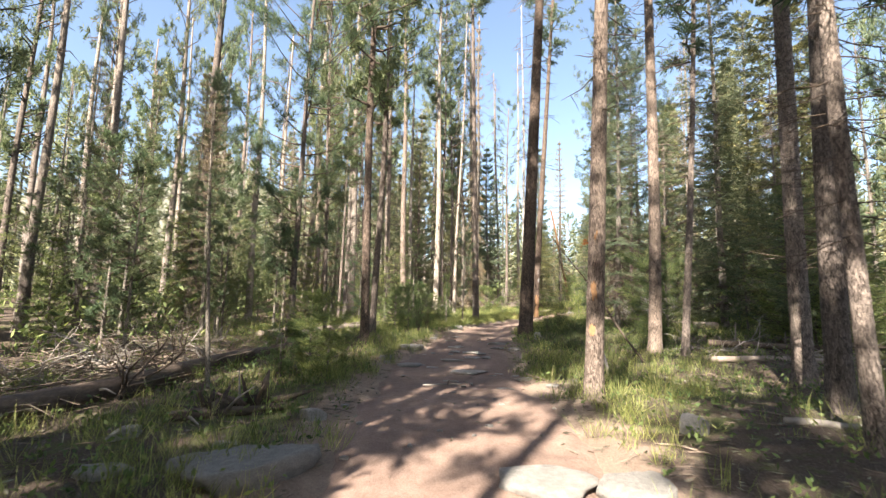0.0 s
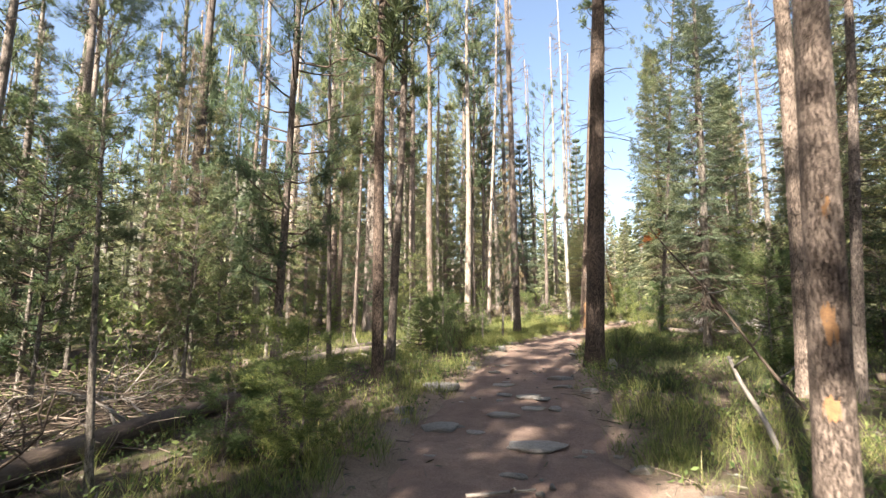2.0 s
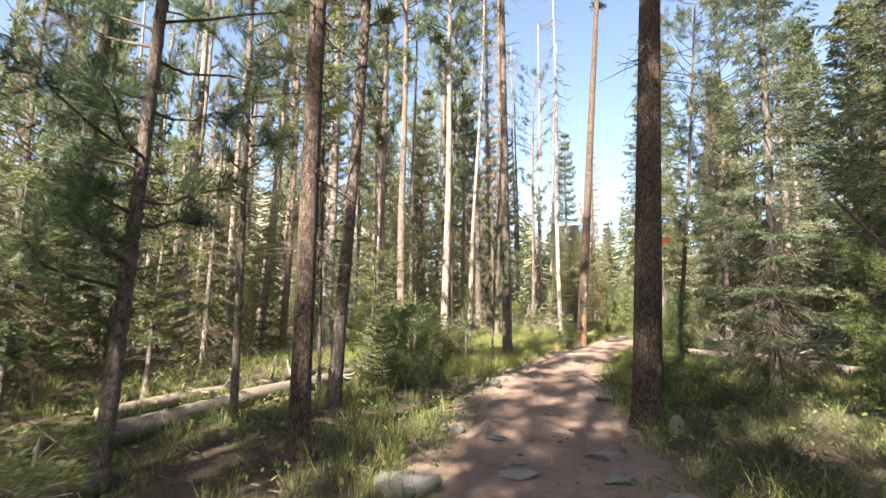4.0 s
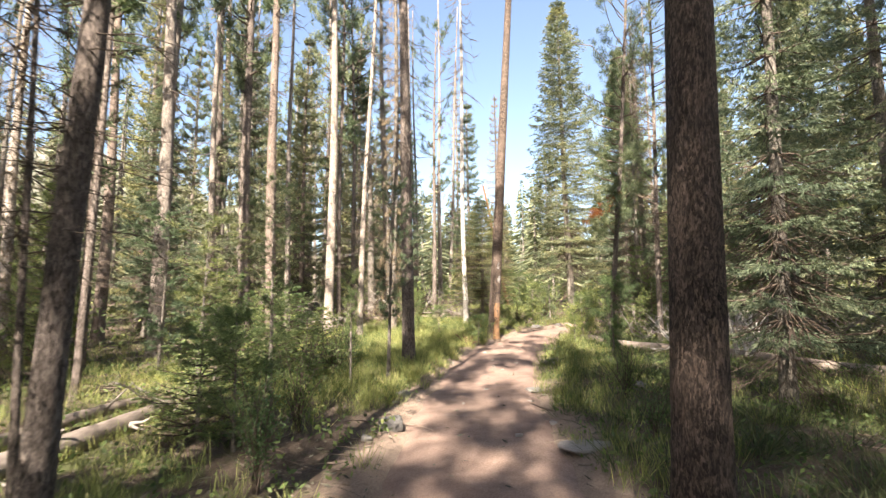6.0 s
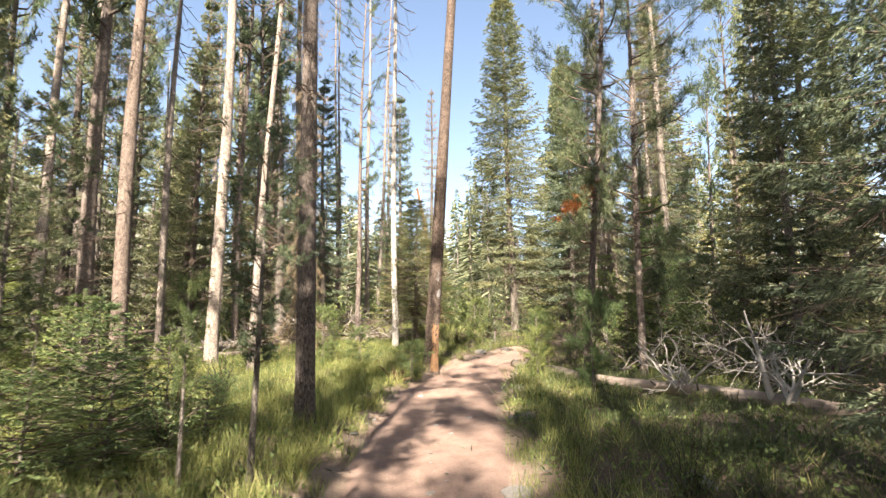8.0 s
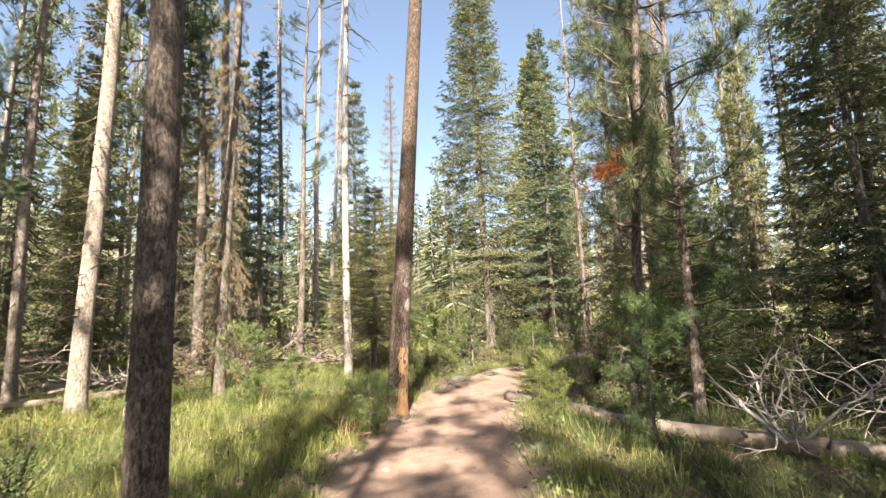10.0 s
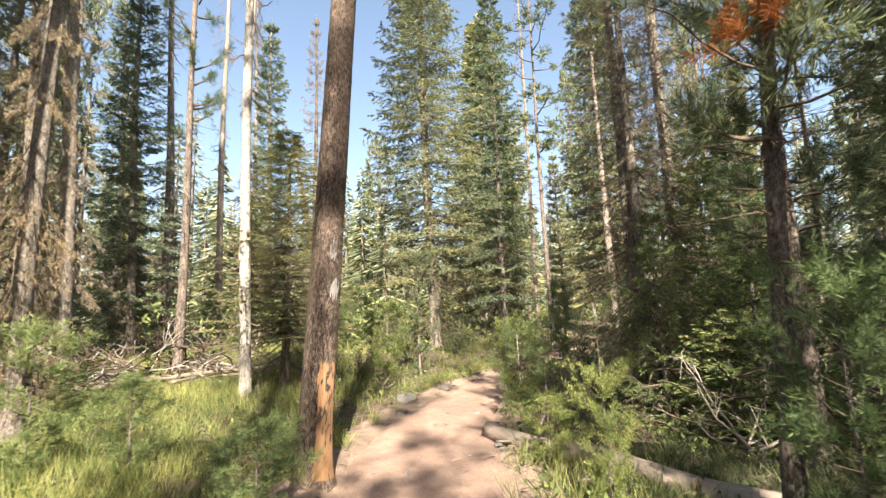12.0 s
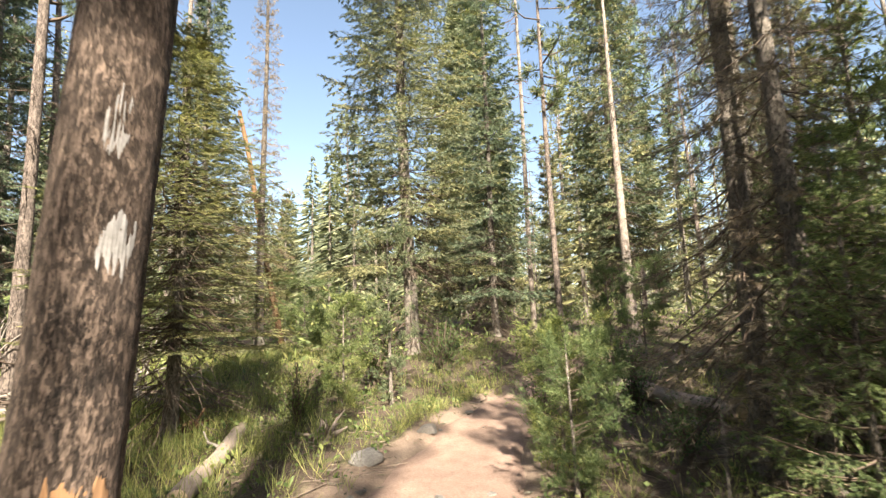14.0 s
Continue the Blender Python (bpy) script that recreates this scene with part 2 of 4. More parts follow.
def spread(lo, hi, step, reach):
    core = np.arange(lo, hi + step / 2, step)
    out, s, p = [], step, hi
    while p < reach:
        s *= 1.35
        p += s
        out.append(p)
    out = np.array(out)
    return np.concatenate((lo - (out - hi)[::-1], core, out))


gx, gy = spread(-9, 14, 0.2, 900), spread(-1, 31, 0.2, 900)
GX, GY = np.meshgrid(gx, gy, indexing="ij")
GZ = heights(GX.ravel(), GY.ravel())
ground = tagged(new("ground", mesh_from("ground", np.stack([GX.ravel(), GY.ravel(), GZ], 1), grid_faces(len(gx), len(gy)), FLOOR, True)),
                "brown forest floor with needle litter, moss and grass", "ground", kind="structure")

worn = ground.data.attributes.new("worn", "FLOAT", "POINT")
worn.data.foreach_set("value", np.clip((2.1 - trail_gap(GX.ravel(), GY.ravel())) / 1.1, 0, 1).astype(np.float32))

side = np.linspace(-1.25, 1.25, 27)
dxx, dyy = np.gradient(CX), np.gradient(CY)
ln = np.hypot(dxx, dyy)
nx, ny = dyy / ln, -dxx / ln
wob = 1 + 0.09 * np.sin(_fine * 2.1) + 0.07 * np.sin(_fine * 5.3 + 1)
TX = CX[:, None] + nx[:, None] * side[None, :] * (CW * wob)[:, None]
TY = CY[:, None] + ny[:, None] * side[None, :] * (CW * wob)[:, None]
TZ = base_height(TX, TY) - 0.045 + 0.05 * np.clip((1.12 - np.abs(side)) / 0.25, -1.2, 1)[None, :] - 0.02 * np.cos(side * 1.4)[None, :] \
    + 0.012 * np.sin(TX * 5 + TY * 3) * np.sin(TY * 4 - TX * 2) + 0.006 * np.sin(TX * 17 + 1) * np.sin(TY * 15)
trail = tagged(new("trail", mesh_from("trail", np.stack([TX, TY, TZ], -1).reshape(-1, 3), grid_faces(*TX.shape), DIRT, True)),
               "trodden reddish-brown dirt footpath through the forest", "path", kind="structure")


# ---- wood and needles as geometry ----
class Soup:
    """Vertices and faces of one mesh."""

    def __init__(self):
        self.v, self.t, self.n = [], [], 0

    def add(self, verts, tris):
        self.v.append(np.asarray(verts, float))
        self.t.append(np.asarray(tris, int) + self.n)
        self.n += len(verts)

    def mesh(self, name, material, smooth_faces=False):
        return mesh_from(name, np.concatenate(self.v), np.concatenate(self.t), material, smooth_faces)


def tube(soup, pts, radii, sides=6, rough=0.0, rng=None, cap=True):
    pts, radii = np.asarray(pts, float), np.asarray(radii, float)
    tang = np.gradient(pts, axis=0)
    tang /= np.linalg.norm(tang, axis=1)[:, None] + 1e-9
    ref = np.array([1.0, 0.13, 0.07]) if abs(tang[0][0]) < 0.8 else np.array([0.1, 0.05, 1.0])
    u = np.cross(tang, ref)
    u /= np.linalg.norm(u, axis=1)[:, None]
    w = np.cross(tang, u)
    ang = np.arange(sides) * 2 * math.pi / sides
    rr = radii[:, None] * np.ones(sides)[None, :]
    if rough:
        rr = rr * (1 + rough * (rng.random(rr.shape) - 0.5) * 2)
    ring = pts[:, None, :] + rr[:, :, None] * (np.cos(ang)[None, :, None] * u[:, None, :] + np.sin(ang)[None, :, None] * w[:, None, :])
    n, verts = len(pts), ring.reshape(-1, 3)
    i, j = np.meshgrid(np.arange(n - 1), np.arange(sides), indexing="ij")
    a, b = i * sides + j, i * sides + (j + 1) % sides
    c, d = a + sides, b + sides
    tris = np.concatenate([np.stack([a, b, d], -1).reshape(-1, 3), np.stack([a, d, c], -1).reshape(-1, 3)])
    if cap:
        verts = np.concatenate([verts, pts[:1], pts[-1:]])
        k = np.arange(sides)
        tris = np.concatenate([tris, np.stack([(k + 1) % sides, k, np.full(sides, n * sides)], -1),
                               np.stack([(n - 1) * sides + k, (n - 1) * sides + (k + 1) % sides, np.full(sides, n * sides + 1)], -1)])
    soup.add(verts, tris)


def unit(a):
    return a / (np.linalg.norm(a, axis=-1, keepdims=True) + 1e-9)


def blades(soup, p, d, length, width, rng):
    """One thin kite-shaped blade from each point p along d."""
    p, d = np.asarray(p), unit(np.asarray(d))
    across = unit(np.cross(d, rng.normal(size=d.shape))) * np.asarray(width).reshape(-1, 1) / 2
    length = np.asarray(length).reshape(-1, 1)
    n = len(p)
    mid = p + d * length * 0.45
    verts = np.stack([p, mid + across, p + d * length, mid - across], 1).reshape(-1, 3)
    k = np.arange(n)[:, None] * 4
    soup.add(verts, np.concatenate([k + np.array([0, 1, 2]), k + np.array([0, 2, 3])]))


def brush(soup, p0, d, length, count, nlen, nwid, rng, spread_out=0.9, up=0.2):
    """Needles round a shoot that runs from p0 along d."""
    n = len(p0) * count
    base, dirs = np.repeat(p0, count, 0), np.repeat(unit(d), count, 0)
    along = rng.random((n, 1))
    p = base + dirs * along * np.repeat(np.asarray(length).reshape(-1, 1), count, 0)
    out = unit(rng.normal(size=(n, 3)))
    out = unit(out - dirs * np.sum(out * dirs, 1, keepdims=True))
    way = dirs * (0.35 + 0.6 * along) + out * spread_out
    way[:, 2] += up
    blades(soup, p, way, nlen * (0.7 + 0.6 * rng.random(n)), nwid * (0.7 + 0.6 * rng.random(n)), rng)


def limb(p, way, length, droop, curl, rng, steps=5):
    s = np.linspace(0, 1, steps)[:, None]
    pts = p + way * length * s
    pts[:, 2] += (-droop * s[:, 0] + curl * s[:, 0] ** 2) * length
    pts[1:] += rng.normal(size=(steps - 1, 3)) * 0.03 * length
    return pts


def pine_crown(seed, height=7.0, radius=1.35, limbs=60, shoots=10, needles=12, nlen=0.19, nwid=0.034, low=0.0, thick=1.0):
    rng = np.random.default_rng(seed)
    wood, green = Soup(), Soup()
    for i in range(limbs):
        f = low + (1 - low) * ((i + rng.random()) / limbs)
        a = rng.random() * 6.283
        reach = radius * (0.35 + 0.65 * math.sin(math.pi * min(1, 0.18 + 0.85 * (1 - f) ** 0.8)) ) * (0.6 + 0.6 * rng.random()) * (1 if f < 0.9 else 0.6)
        p = np.array([0, 0, f * height])
        way = np.array([math.cos(a), math.sin(a), 0.15 + 0.5 * f])
        pts = limb(p, way, reach, 0.15, 0.35, rng)
        tube(wood, pts, np.linspace(0.022, 0.006, 5) * (1.4 - 0.7 * f) * thick, 3, cap=False)
        s = 0.35 + 0.65 * rng.random(shoots) ** 0.7
        at = np.stack([np.interp(s * 4, range(5), pts[:, k]) for k in range(3)], 1) + rng.normal(size=(shoots, 3)) * 0.05 * reach
        side_way = unit(way[None, :] * 0.9 + rng.normal(size=(shoots, 3)) * 0.75 + np.array([0, 0, 0.45]))
        brush(green, at, side_way, 0.10 + 0.16 * rng.random(shoots), needles, nlen, nwid, rng)
    top = np.array([[0, 0, height * 0.98]] * 3)
    brush(green, top, np.array([[0, 0, 1.0], [.3, 0, 1], [-.2, .2, 1]]), [0.4, .25, .25], needles * 2, nlen, nwid, rng)
    return wood.mesh("pine_limbs", TWIG_WOOD), green.mesh("pine_crown", PINE_N)


def spruce_crown(seed, height=10.0, radius=1.5, whorls=30, per=7, twigs=10, needles=14, nlen=0.09, nwid=0.018, material=None, droop=0.55, thick=1.0):
    """Tiers of flat, drooping fronds: side twigs along each bough, and needles along the twigs."""
    rng = np.random.default_rng(seed)
    wood, green = Soup(), Soup()
    for w in range(whorls):
        f = (w + 0.35 * rng.random()) / whorls
        turn = w * 2.4 + rng.random()
        full = 0.72 + 0.5 * rng.random()
        for b in range(per):
            if rng.random() < 0.14:
                continue
            a = turn + (b + 0.5 * rng.random()) * 6.283 / per
            reach = radius * (1 - f) ** 0.72 * full * (0.65 + 0.45 * rng.random()) + 0.06 * radius
            way = np.array([math.cos(a), math.sin(a), 0.08 + 0.35 * f])
            pts = limb(np.array([0, 0, f * height + rng.normal() * 0.02 * height / whorls]), way, reach, droop * (1.15 - f), 0.34, rng)
            tube(wood, pts, np.linspace(0.014, 0.004, 5) * (1.3 - f) * thick, 3, cap=False)
            n = max(4, int(twigs * (0.4 + 0.75 * reach / radius)))
            s = 0.16 + 0.84 * (np.arange(n) + rng.random(n)) / n
            at = np.stack([np.interp(s * 4, range(5), pts[:, k]) for k in range(3)], 1)
            sign = np.where(np.arange(n) % 2 == 0, -1, 1)[:, None]
            lateral = np.array([-way[1], way[0], 0])[None, :] * sign
            out = unit(way[None, :] * 0.75 + lateral * (0.75 + 0.3 * rng.random((n, 1))) + np.array([0, 0, -0.38]) + rng.normal(size=(n, 3)) * 0.09)
            brush(green, at, out, (reach * 0.42 * (1.12 - s) + 0.05 * radius) * (0.7 + 0.6 * rng.random(n)), needles, nlen, nwid, rng, 0.45, -0.2)
            brush(green, pts[2:3], (pts[4] - pts[2])[None, :], [reach * 0.5], needles, nlen, nwid, rng, 0.5, 0.05)
    brush(green, np.array([[0, 0, height * .95]]), np.array([[0, 0, 1.0]]), [0.06 * height], 30, nlen, nwid, rng, 0.6)
    return wood.mesh("spruce_limbs", TWIG_WOOD), green.mesh("spruce_crown", material or SPRUCE_N)


def twig_column(seed, height=6.0, radius=0.5, count=70, droop=0.5, fork=2):
    """Dead, bare twigs round a trunk."""
    rng = np.random.default_rng(seed)
    wood = Soup()
    for i in range(count):
        f = rng.random()
        a = rng.random() * 6.283
        reach = radius * (0.4 + 0.9 * rng.random())
        way = np.array([math.cos(a), math.sin(a), 0.1])
        pts = limb(np.array([0, 0, f * height]), way, reach, droop, 0.15, rng, 5)
        tube(wood, pts, np.linspace(0.009, 0.003, 5), 3, cap=False)
        for _ in range(fork):
            k = rng.integers(1, 4)
            sub = limb(pts[k], unit(way + rng.normal(size=3) * 0.6), reach * 0.5, 0.3, 0, rng, 3)
            tube(wood, sub, np.linspace(0.005, 0.002, 3), 3, cap=False)
    return wood


PINES = {"near": [pine_crown(10 + i, 7.0, 1.5, 58, 13, 54, 0.10, 0.0062, 0.0, 0.6) for i in range(3)],
         "mid": [pine_crown(14 + i, 7.0, 1.5, 50, 10, 18, 0.17, 0.022) for i in range(4)],
         "far": [pine_crown(18 + i, 7.0, 1.5, 42, 8, 9, 0.26, 0.055) for i in range(3)]}
THIN_PINES = {"near": [pine_crown(30, 7.0, 1.2, 30, 11, 52, 0.10, 0.0062)], "mid": [pine_crown(31 + i, 7.0, 1.2, 26, 10, 18, 0.17, 0.022) for i in range(2)],
              "far": [pine_crown(34, 7.0, 1.2, 24, 8, 9, 0.26, 0.042)]}
SPRUCES = {"near": [spruce_crown(20 + i, 10.0, 1.45, 25, 9, 15, 46, 0.062, 0.0105) for i in range(2)],
           "mid": [spruce_crown(23 + i, 10.0, 1.5, 24, 9, 13, 28, 0.085, 0.019) for i in range(3)],
           "far": [spruce_crown(27 + i, 10.0, 1.5, 22, 8, 10, 13, 0.17, 0.042) for i in range(3)]}
YOUNGS = [pine_crown(40 + i, 2.0, 0.62, 44, 10, 32, 0.085, 0.007, 0.0, 0.32) for i in range(3)]
FIRS = [spruce_crown(50 + i, 1.6, 0.62, 11, 6, 10, 20, 0.036, 0.009, YOUNG_N, 0.12) for i in range(2)]
TWIGS = [twig_column(60 + i).mesh("dead_twigs", TWIG_WOOD) for i in range(3)]
SHAG = [spruce_crown(70 + i, 6.0, 0.85, 28, 6, 10, 28, 0.055, 0.0042, DRY_N, 1.0, 0.5) for i in range(2)]
BIG_FIR = spruce_crown(55, 3.5, 1.0, 16, 8, 13, 40, 0.042, 0.0075, YOUNG_N, 0.25)
SKIRTS = [twig_column(80 + i, 3.0, 0.95, 130, 0.85, 4).mesh("dead_twigs", TWIG_WOOD) for i in range(2)]
for _, me in YOUNGS:
    me.materials[0] = YOUNG_N


def trunk_mesh(height, diameter, seed, material, detail=1, tip=0.25, bend=0.035):
    rng = np.random.default_rng(seed)
    soup = Soup()
    if detail > 1:
        z = np.concatenate((np.arange(-0.25, 5.0, 0.05), np.linspace(5.0, height, 14)))
    else:
        z = np.concatenate((np.array([-0.25, 0, 0.12, 0.3, 0.6]), np.linspace(1.1, height, 14)))
    f = np.clip(z / height, 0, 1)
    r = diameter / 2 * (1 - (1 - tip) * f) * (1 + 0.55 * np.exp(-np.clip(z + 0.1, 0, 9) / 0.16))
    ph = rng.random() * 6
    bend = 0.004 if detail > 1 else bend
    pts = np.stack([bend * (np.sin(z * 0.55 + ph) - math.sin(ph)), bend * (np.cos(z * 0.42 + ph) - math.cos(ph)), z], 1)
    tube(soup, pts, r, 40 if detail > 1 else 10, 0.012 if detail > 1 else 0.05, rng)
    return soup.mesh("trunk", material, True)


def under(name, mesh, parent, m=None, label=""):
    ob = new(name, mesh)
    ob.parent = parent
    if m is not None:
        ob.matrix_basis = m
    return tagged(ob, label) if label else ob


def root_at(name, x, y, lean_right=0.0, lean_on=0.0, sink=0.0):
    """An empty at the foot of a thing; leans are metres sideways for each metre up."""
    ob = new(name)
    ob.matrix_basis = pose(x, y, ground_z(x, y) - sink) @ Euler((-math.atan(lean_on), math.atan(lean_right), 0)).to_matrix().to_4x4()
    return ob


COUNT = [0]
PLACED = []


def tree(kind, x, y, d, height, lean=(0, 0), crown_from=None, wide=1.0, bark=None, detail=1, twigs=True, label=None, group="forest trees", close=False):
    COUNT[0] += 1
    k = COUNT[0]
    PLACED.append((x, y))
    rng = random.Random(k)
    spin = rng.random() * 360
    ob = root_at({"pine": "pine_tree", "thin": "pine_tree", "spruce": "spruce_tree", "snag": "dead_tree", "shag": "dead_spruce"}[kind], x, y, *lean)
    bark = bark or {"pine": BARK, "thin": BARK, "spruce": BARK_GREY, "snag": BARK_PALE, "shag": BARK_GREY}[kind]
    under("trunk", trunk_mesh(height, d, k, bark, detail), ob)
    if crown_from is None:
        crown_from = {"pine": height * 0.3, "thin": height * 0.5, "spruce": 0.9, "snag": 0, "shag": 0.5}[kind]
    if kind in ("pine", "thin", "spruce"):
        pool, nominal = {"pine": (PINES, 7.0), "thin": (THIN_PINES, 7.0), "spruce": (SPRUCES, 10.0)}[kind]
        away = float(np.min(np.hypot(CX[CY < 19.5] - x, CY[CY < 19.5] - y))) if y > 0 else 30
        pool = pool["near" if close or away < 5.2 and crown_from < 4 else "mid" if away < 16 else "far"]
        limbs, green = pool[k % len(pool)]
        m = pose(0, 0, crown_from, 0, 0, spin) @ Matrix.Diagonal((wide, wide, (height + 0.3 - crown_from) / nominal, 1))
        tagged(under("bough", limbs, ob, m), kind="stuff")
        under("crown", green, ob, m)
        if kind == "spruce" and wide > 1.2:
            under("crown", pool[(k + 1) % len(pool)][1], ob, m @ pose(0, 0, .15, 0, 0, 100))
    if kind == "spruce" and crown_from >= 0.9 and y > 0:
        m = pose(0, 0, 0.35, 0, 0, spin) @ Matrix.Diagonal((wide, wide, (crown_from + 1.6) / 3.0, 1))
        tagged(under("dead_brush", SKIRTS[k % 2], ob, m), kind="stuff")
    if kind == "shag":
        m = pose(0, 0, crown_from, 0, 0, spin) @ Matrix.Diagonal((wide, wide, (height - crown_from) / 6.0, 1))
        tagged(under("dead_bough", SHAG[k % 2][0], ob, m), kind="stuff")
        tagged(under("dead_brush", SHAG[k % 2][1], ob, m), kind="stuff")
    elif twigs and kind != "spruce":
        tagged(under("dead_brush", TWIGS[k % 3], ob, pose(0, 0, 1.4 if detail < 2 else 2.9, 0, 0, spin) @ Matrix.Diagonal((1, 1, max(0.3, ((crown_from or height) - (1.0 if detail < 2 else 2.5)) / 6.0), 1))), kind="stuff")
    text = {"pine": "tall lodgepole pine with green needle tufts and a bare lower trunk", "thin": "slender tall pine with sparse tufted crown",
            "spruce": "grey-green spruce with tiers of drooping branches over dead lower twigs", "snag": "dead standing tree with pale bleached bare trunk",
            "shag": "dead spruce shaggy with brown dry twigs"}[kind]
    return tagged(ob, label or text, "tree", group)


def sapling(kind, x, y, height, wide=1.0, lean=(0, 0), stem=0.0, label=None):
    """A young pine or fir; stem: bare length under the needles."""
    COUNT[0] += 1
    k = COUNT[0]
    ob = root_at("pine_sapling" if kind == "young" else "fir_sapling", x, y, *lean)
    limbs, green = (YOUNGS if kind == "young" else FIRS)[k % (3 if kind == "young" else 2)]
    nominal = 2.0 if kind == "young" else 1.6
    under("trunk", trunk_mesh(height, 0.018 + 0.014 * height, k, BARK_GREY, 1, 0.2, 0.03), ob)
    sz = (height - stem) / nominal
    flat = wide * sz ** 0.5
    if height > 1.9 and kind == "young":
        limbs, green = PINES["mid"][k % 4]
        sz = (height - stem) / 7.0
        flat = wide * (0.22 + 0.085 * height)
    if height > 1.9 and kind == "fir":
        limbs, green = BIG_FIR
        sz = (height - stem) / 3.5
        flat = wide * 0.75 * sz ** 0.7
    m = pose(0, 0, stem + 0.03, 0, 0, k * 77) @ Matrix.Diagonal((flat, flat, sz, 1))
    tagged(under("bough", limbs, ob, m), kind="stuff")
    under("crown", green, ob, m)
    return tagged(ob, label or ("young pine with bright green needles on the forest floor" if kind == "young" else "small bushy fir sapling beside the path"), "sapling", "saplings")

# ---- trees beside the trail, from the start onwards ----
tree("pine", 1.80, 10.85, .30, 16, (.045, 0), 8, 1.35, bark=BARK_SCAR, detail=2, label="tall pine with dark grey-brown scaly bark beside the path")
warm = tree("pine", 1.56, 5.22, .19, 14, (.042, 0), 9, bark=BARK_WARM, detail=2, label="pine with reddish bark and orange patches beside the path")
tree("pine", 3.67, 8.7, .22, 16, (.02, 0), 8.5, bark=BARK_WARM)
tree("thin", 4.07, 8.46, .13, 11, (.06, 0), 5)
tree("pine", 4.36, 6.11, .24, 17, (.0, 0), 5.0, 1.4)
tree("pine", 3.83, 4.91, .24, 15, (.04, 0), 4.4, 1.3)
tree("pine", 3.05, 3.6, .14, 13, (-.02, 0), 5.5, 1.0)
tree("pine", -1.48, 9.75, .18, 14, (0, 0), 4.6, 1.05, bark=BARK_SCAR)
tree("thin", -3.2, 15.6, .10, 11, (0, 0), 4.5)
tree("spruce", 4.5, 12.9, .16, 9.5, (.02, 0), .9, .75)
tree("pine", -2.85, 9.4, .13, 9, (.03, 0), 1.3, 1.2, close=True, label="dark young pine with a dense crown over dead lower branches")
tree("pine", -2.55, 11.05, .085, 9, (-.02, 0), 2.6, .75, close=True)
tree("pine", -1.6, 11.6, .17, 13, (.018, 0), 4.8, .8)
tree("thin", -1.84, 11.9, .05, 6, (-.06, 0), 3.5, .6)
tree("spruce", 8.0, 14.2, .2, 12, (.0, 0), .6, 1.05, close=True)
tree("spruce", 9.2, 13.0, .2, 13, (.0, 0), .8, 1.0)
tree("pine", 1.16, 17.1, .22, 17, (-.02, 0), 11, detail=2, label="tall straight pine with dark scaly bark beside the path")
# beyond the first bend
tree("pine", -2.4, 22.3, .30, 17, (-.02, 0), 6.5)
tree("pine", -1.63, 21.5, .28, 18, (-.02, 0), 8.5, bark=BARK_WARM)
tree("snag", -1.55, 24.7, .20, 14, (-.01, 0))
tree("pine", -.28, 22.9, .28, 18, (-.005, 0), 10, bark=BARK_PALE)
tree("pine", .0, 26.5, .17, 17, (0, 0), 8)
tree("shag", 1.6, 23.6, .22, 15, (.0, 0), 1.5, .6)
tree("spruce", .6, 28.5, .2, 11, (0, 0), 1.0, .8)
leaner = tree("pine", 3.85, 20.83, .285, 17, (.057, -.031), 11, bark=BARK_SCAR, detail=2, twigs=False, label="leaning pine with scarred bark and bare orange wood at foot")
tree("snag", .53, 21.75, .16, 14, (.03, -.015))
tree("pine", .49, 26.1, .15, 14, (-.02, 0), 6)
tree("shag", 1.2, 27.0, .3, 8, (-.04, 0), .4, 1.2)
tree("shag", 1.75, 26.8, .28, 16, (-.03, 0), 1.0, .8)
tree("spruce", 2.75, 29.5, .2, 9.3, (-.02, 0), 1.2, .75)
tree("snag", 3.74, 33.1, .17, 16, (-.03, 0))
tree("thin", 3.36, 26.2, .16, 11, (.01, 0), 4.2, .85, close=True)
tree("snag", 4.05, 24.3, .17, 16, (-.008, 0), bark=BARK_WHITE, label="dead standing tree with white peeling bark")
tree("spruce", 4.68, 24.6, .14, 3.9, (0, 0), .9, .9, close=True)
tree("spruce", 9.6, 28.0, .30, 13.5, (-.015, 0), 2.0, 1.3, close=True)
tree("spruce", 15.5, 33.0, .32, 13.5, (.0, 0), 1.0, 1.4)
tree("snag", 14.6, 29.3, .17, 15, (0, 0))
tree("thin", 11.7, 25.8, .14, 10, (0, 0), 5)
tree("snag", 14.6, 26.1, .26, 9, (0, 0))
tree("spruce", 13.2, 29.4, .2, 12.5, (.0, 0), 1.4, 1.1)
rusty = tree("pine", 5.46, 18.0, .12, 11, (.08, -.03), 2.3, 1.0, label="pine with one rust-red dead branch beside a log")
tree("pine", 6.95, 18.4, .13, 9.5, (.02, 0), 1.2, 1.1)
tree("shag", 7.75, 20.3, .15, 8, (.0, 0), .6, .9)
tree("shag", 8.3, 20.9, .2, 9, (.0, 0), .8, 1.3)
tree("spruce", 9.9, 17.7, .18, 9, (.03, 0), .5, 1.0)
tree("spruce", 11.2, 18.2, .18, 12, (.03, 0), .8, 1.1)
tree("shag", 11.1, 21.9, .26, 13, (.0, 0), 1.5, 1.5)
tree("shag", 9.6, 21.0, .14, 8, (.0, 0), .5, 1.0)
tree("spruce", 16.3, 27.4, .3, 14, (0, 0), 2.4, 1.25)
tree("spruce", 2.4, 33.7, .2, 11, (-.02, 0), .8, .8)
tree("snag", 3.38, 30.2, .14, 14, (-.02, 0), bark=BARK)
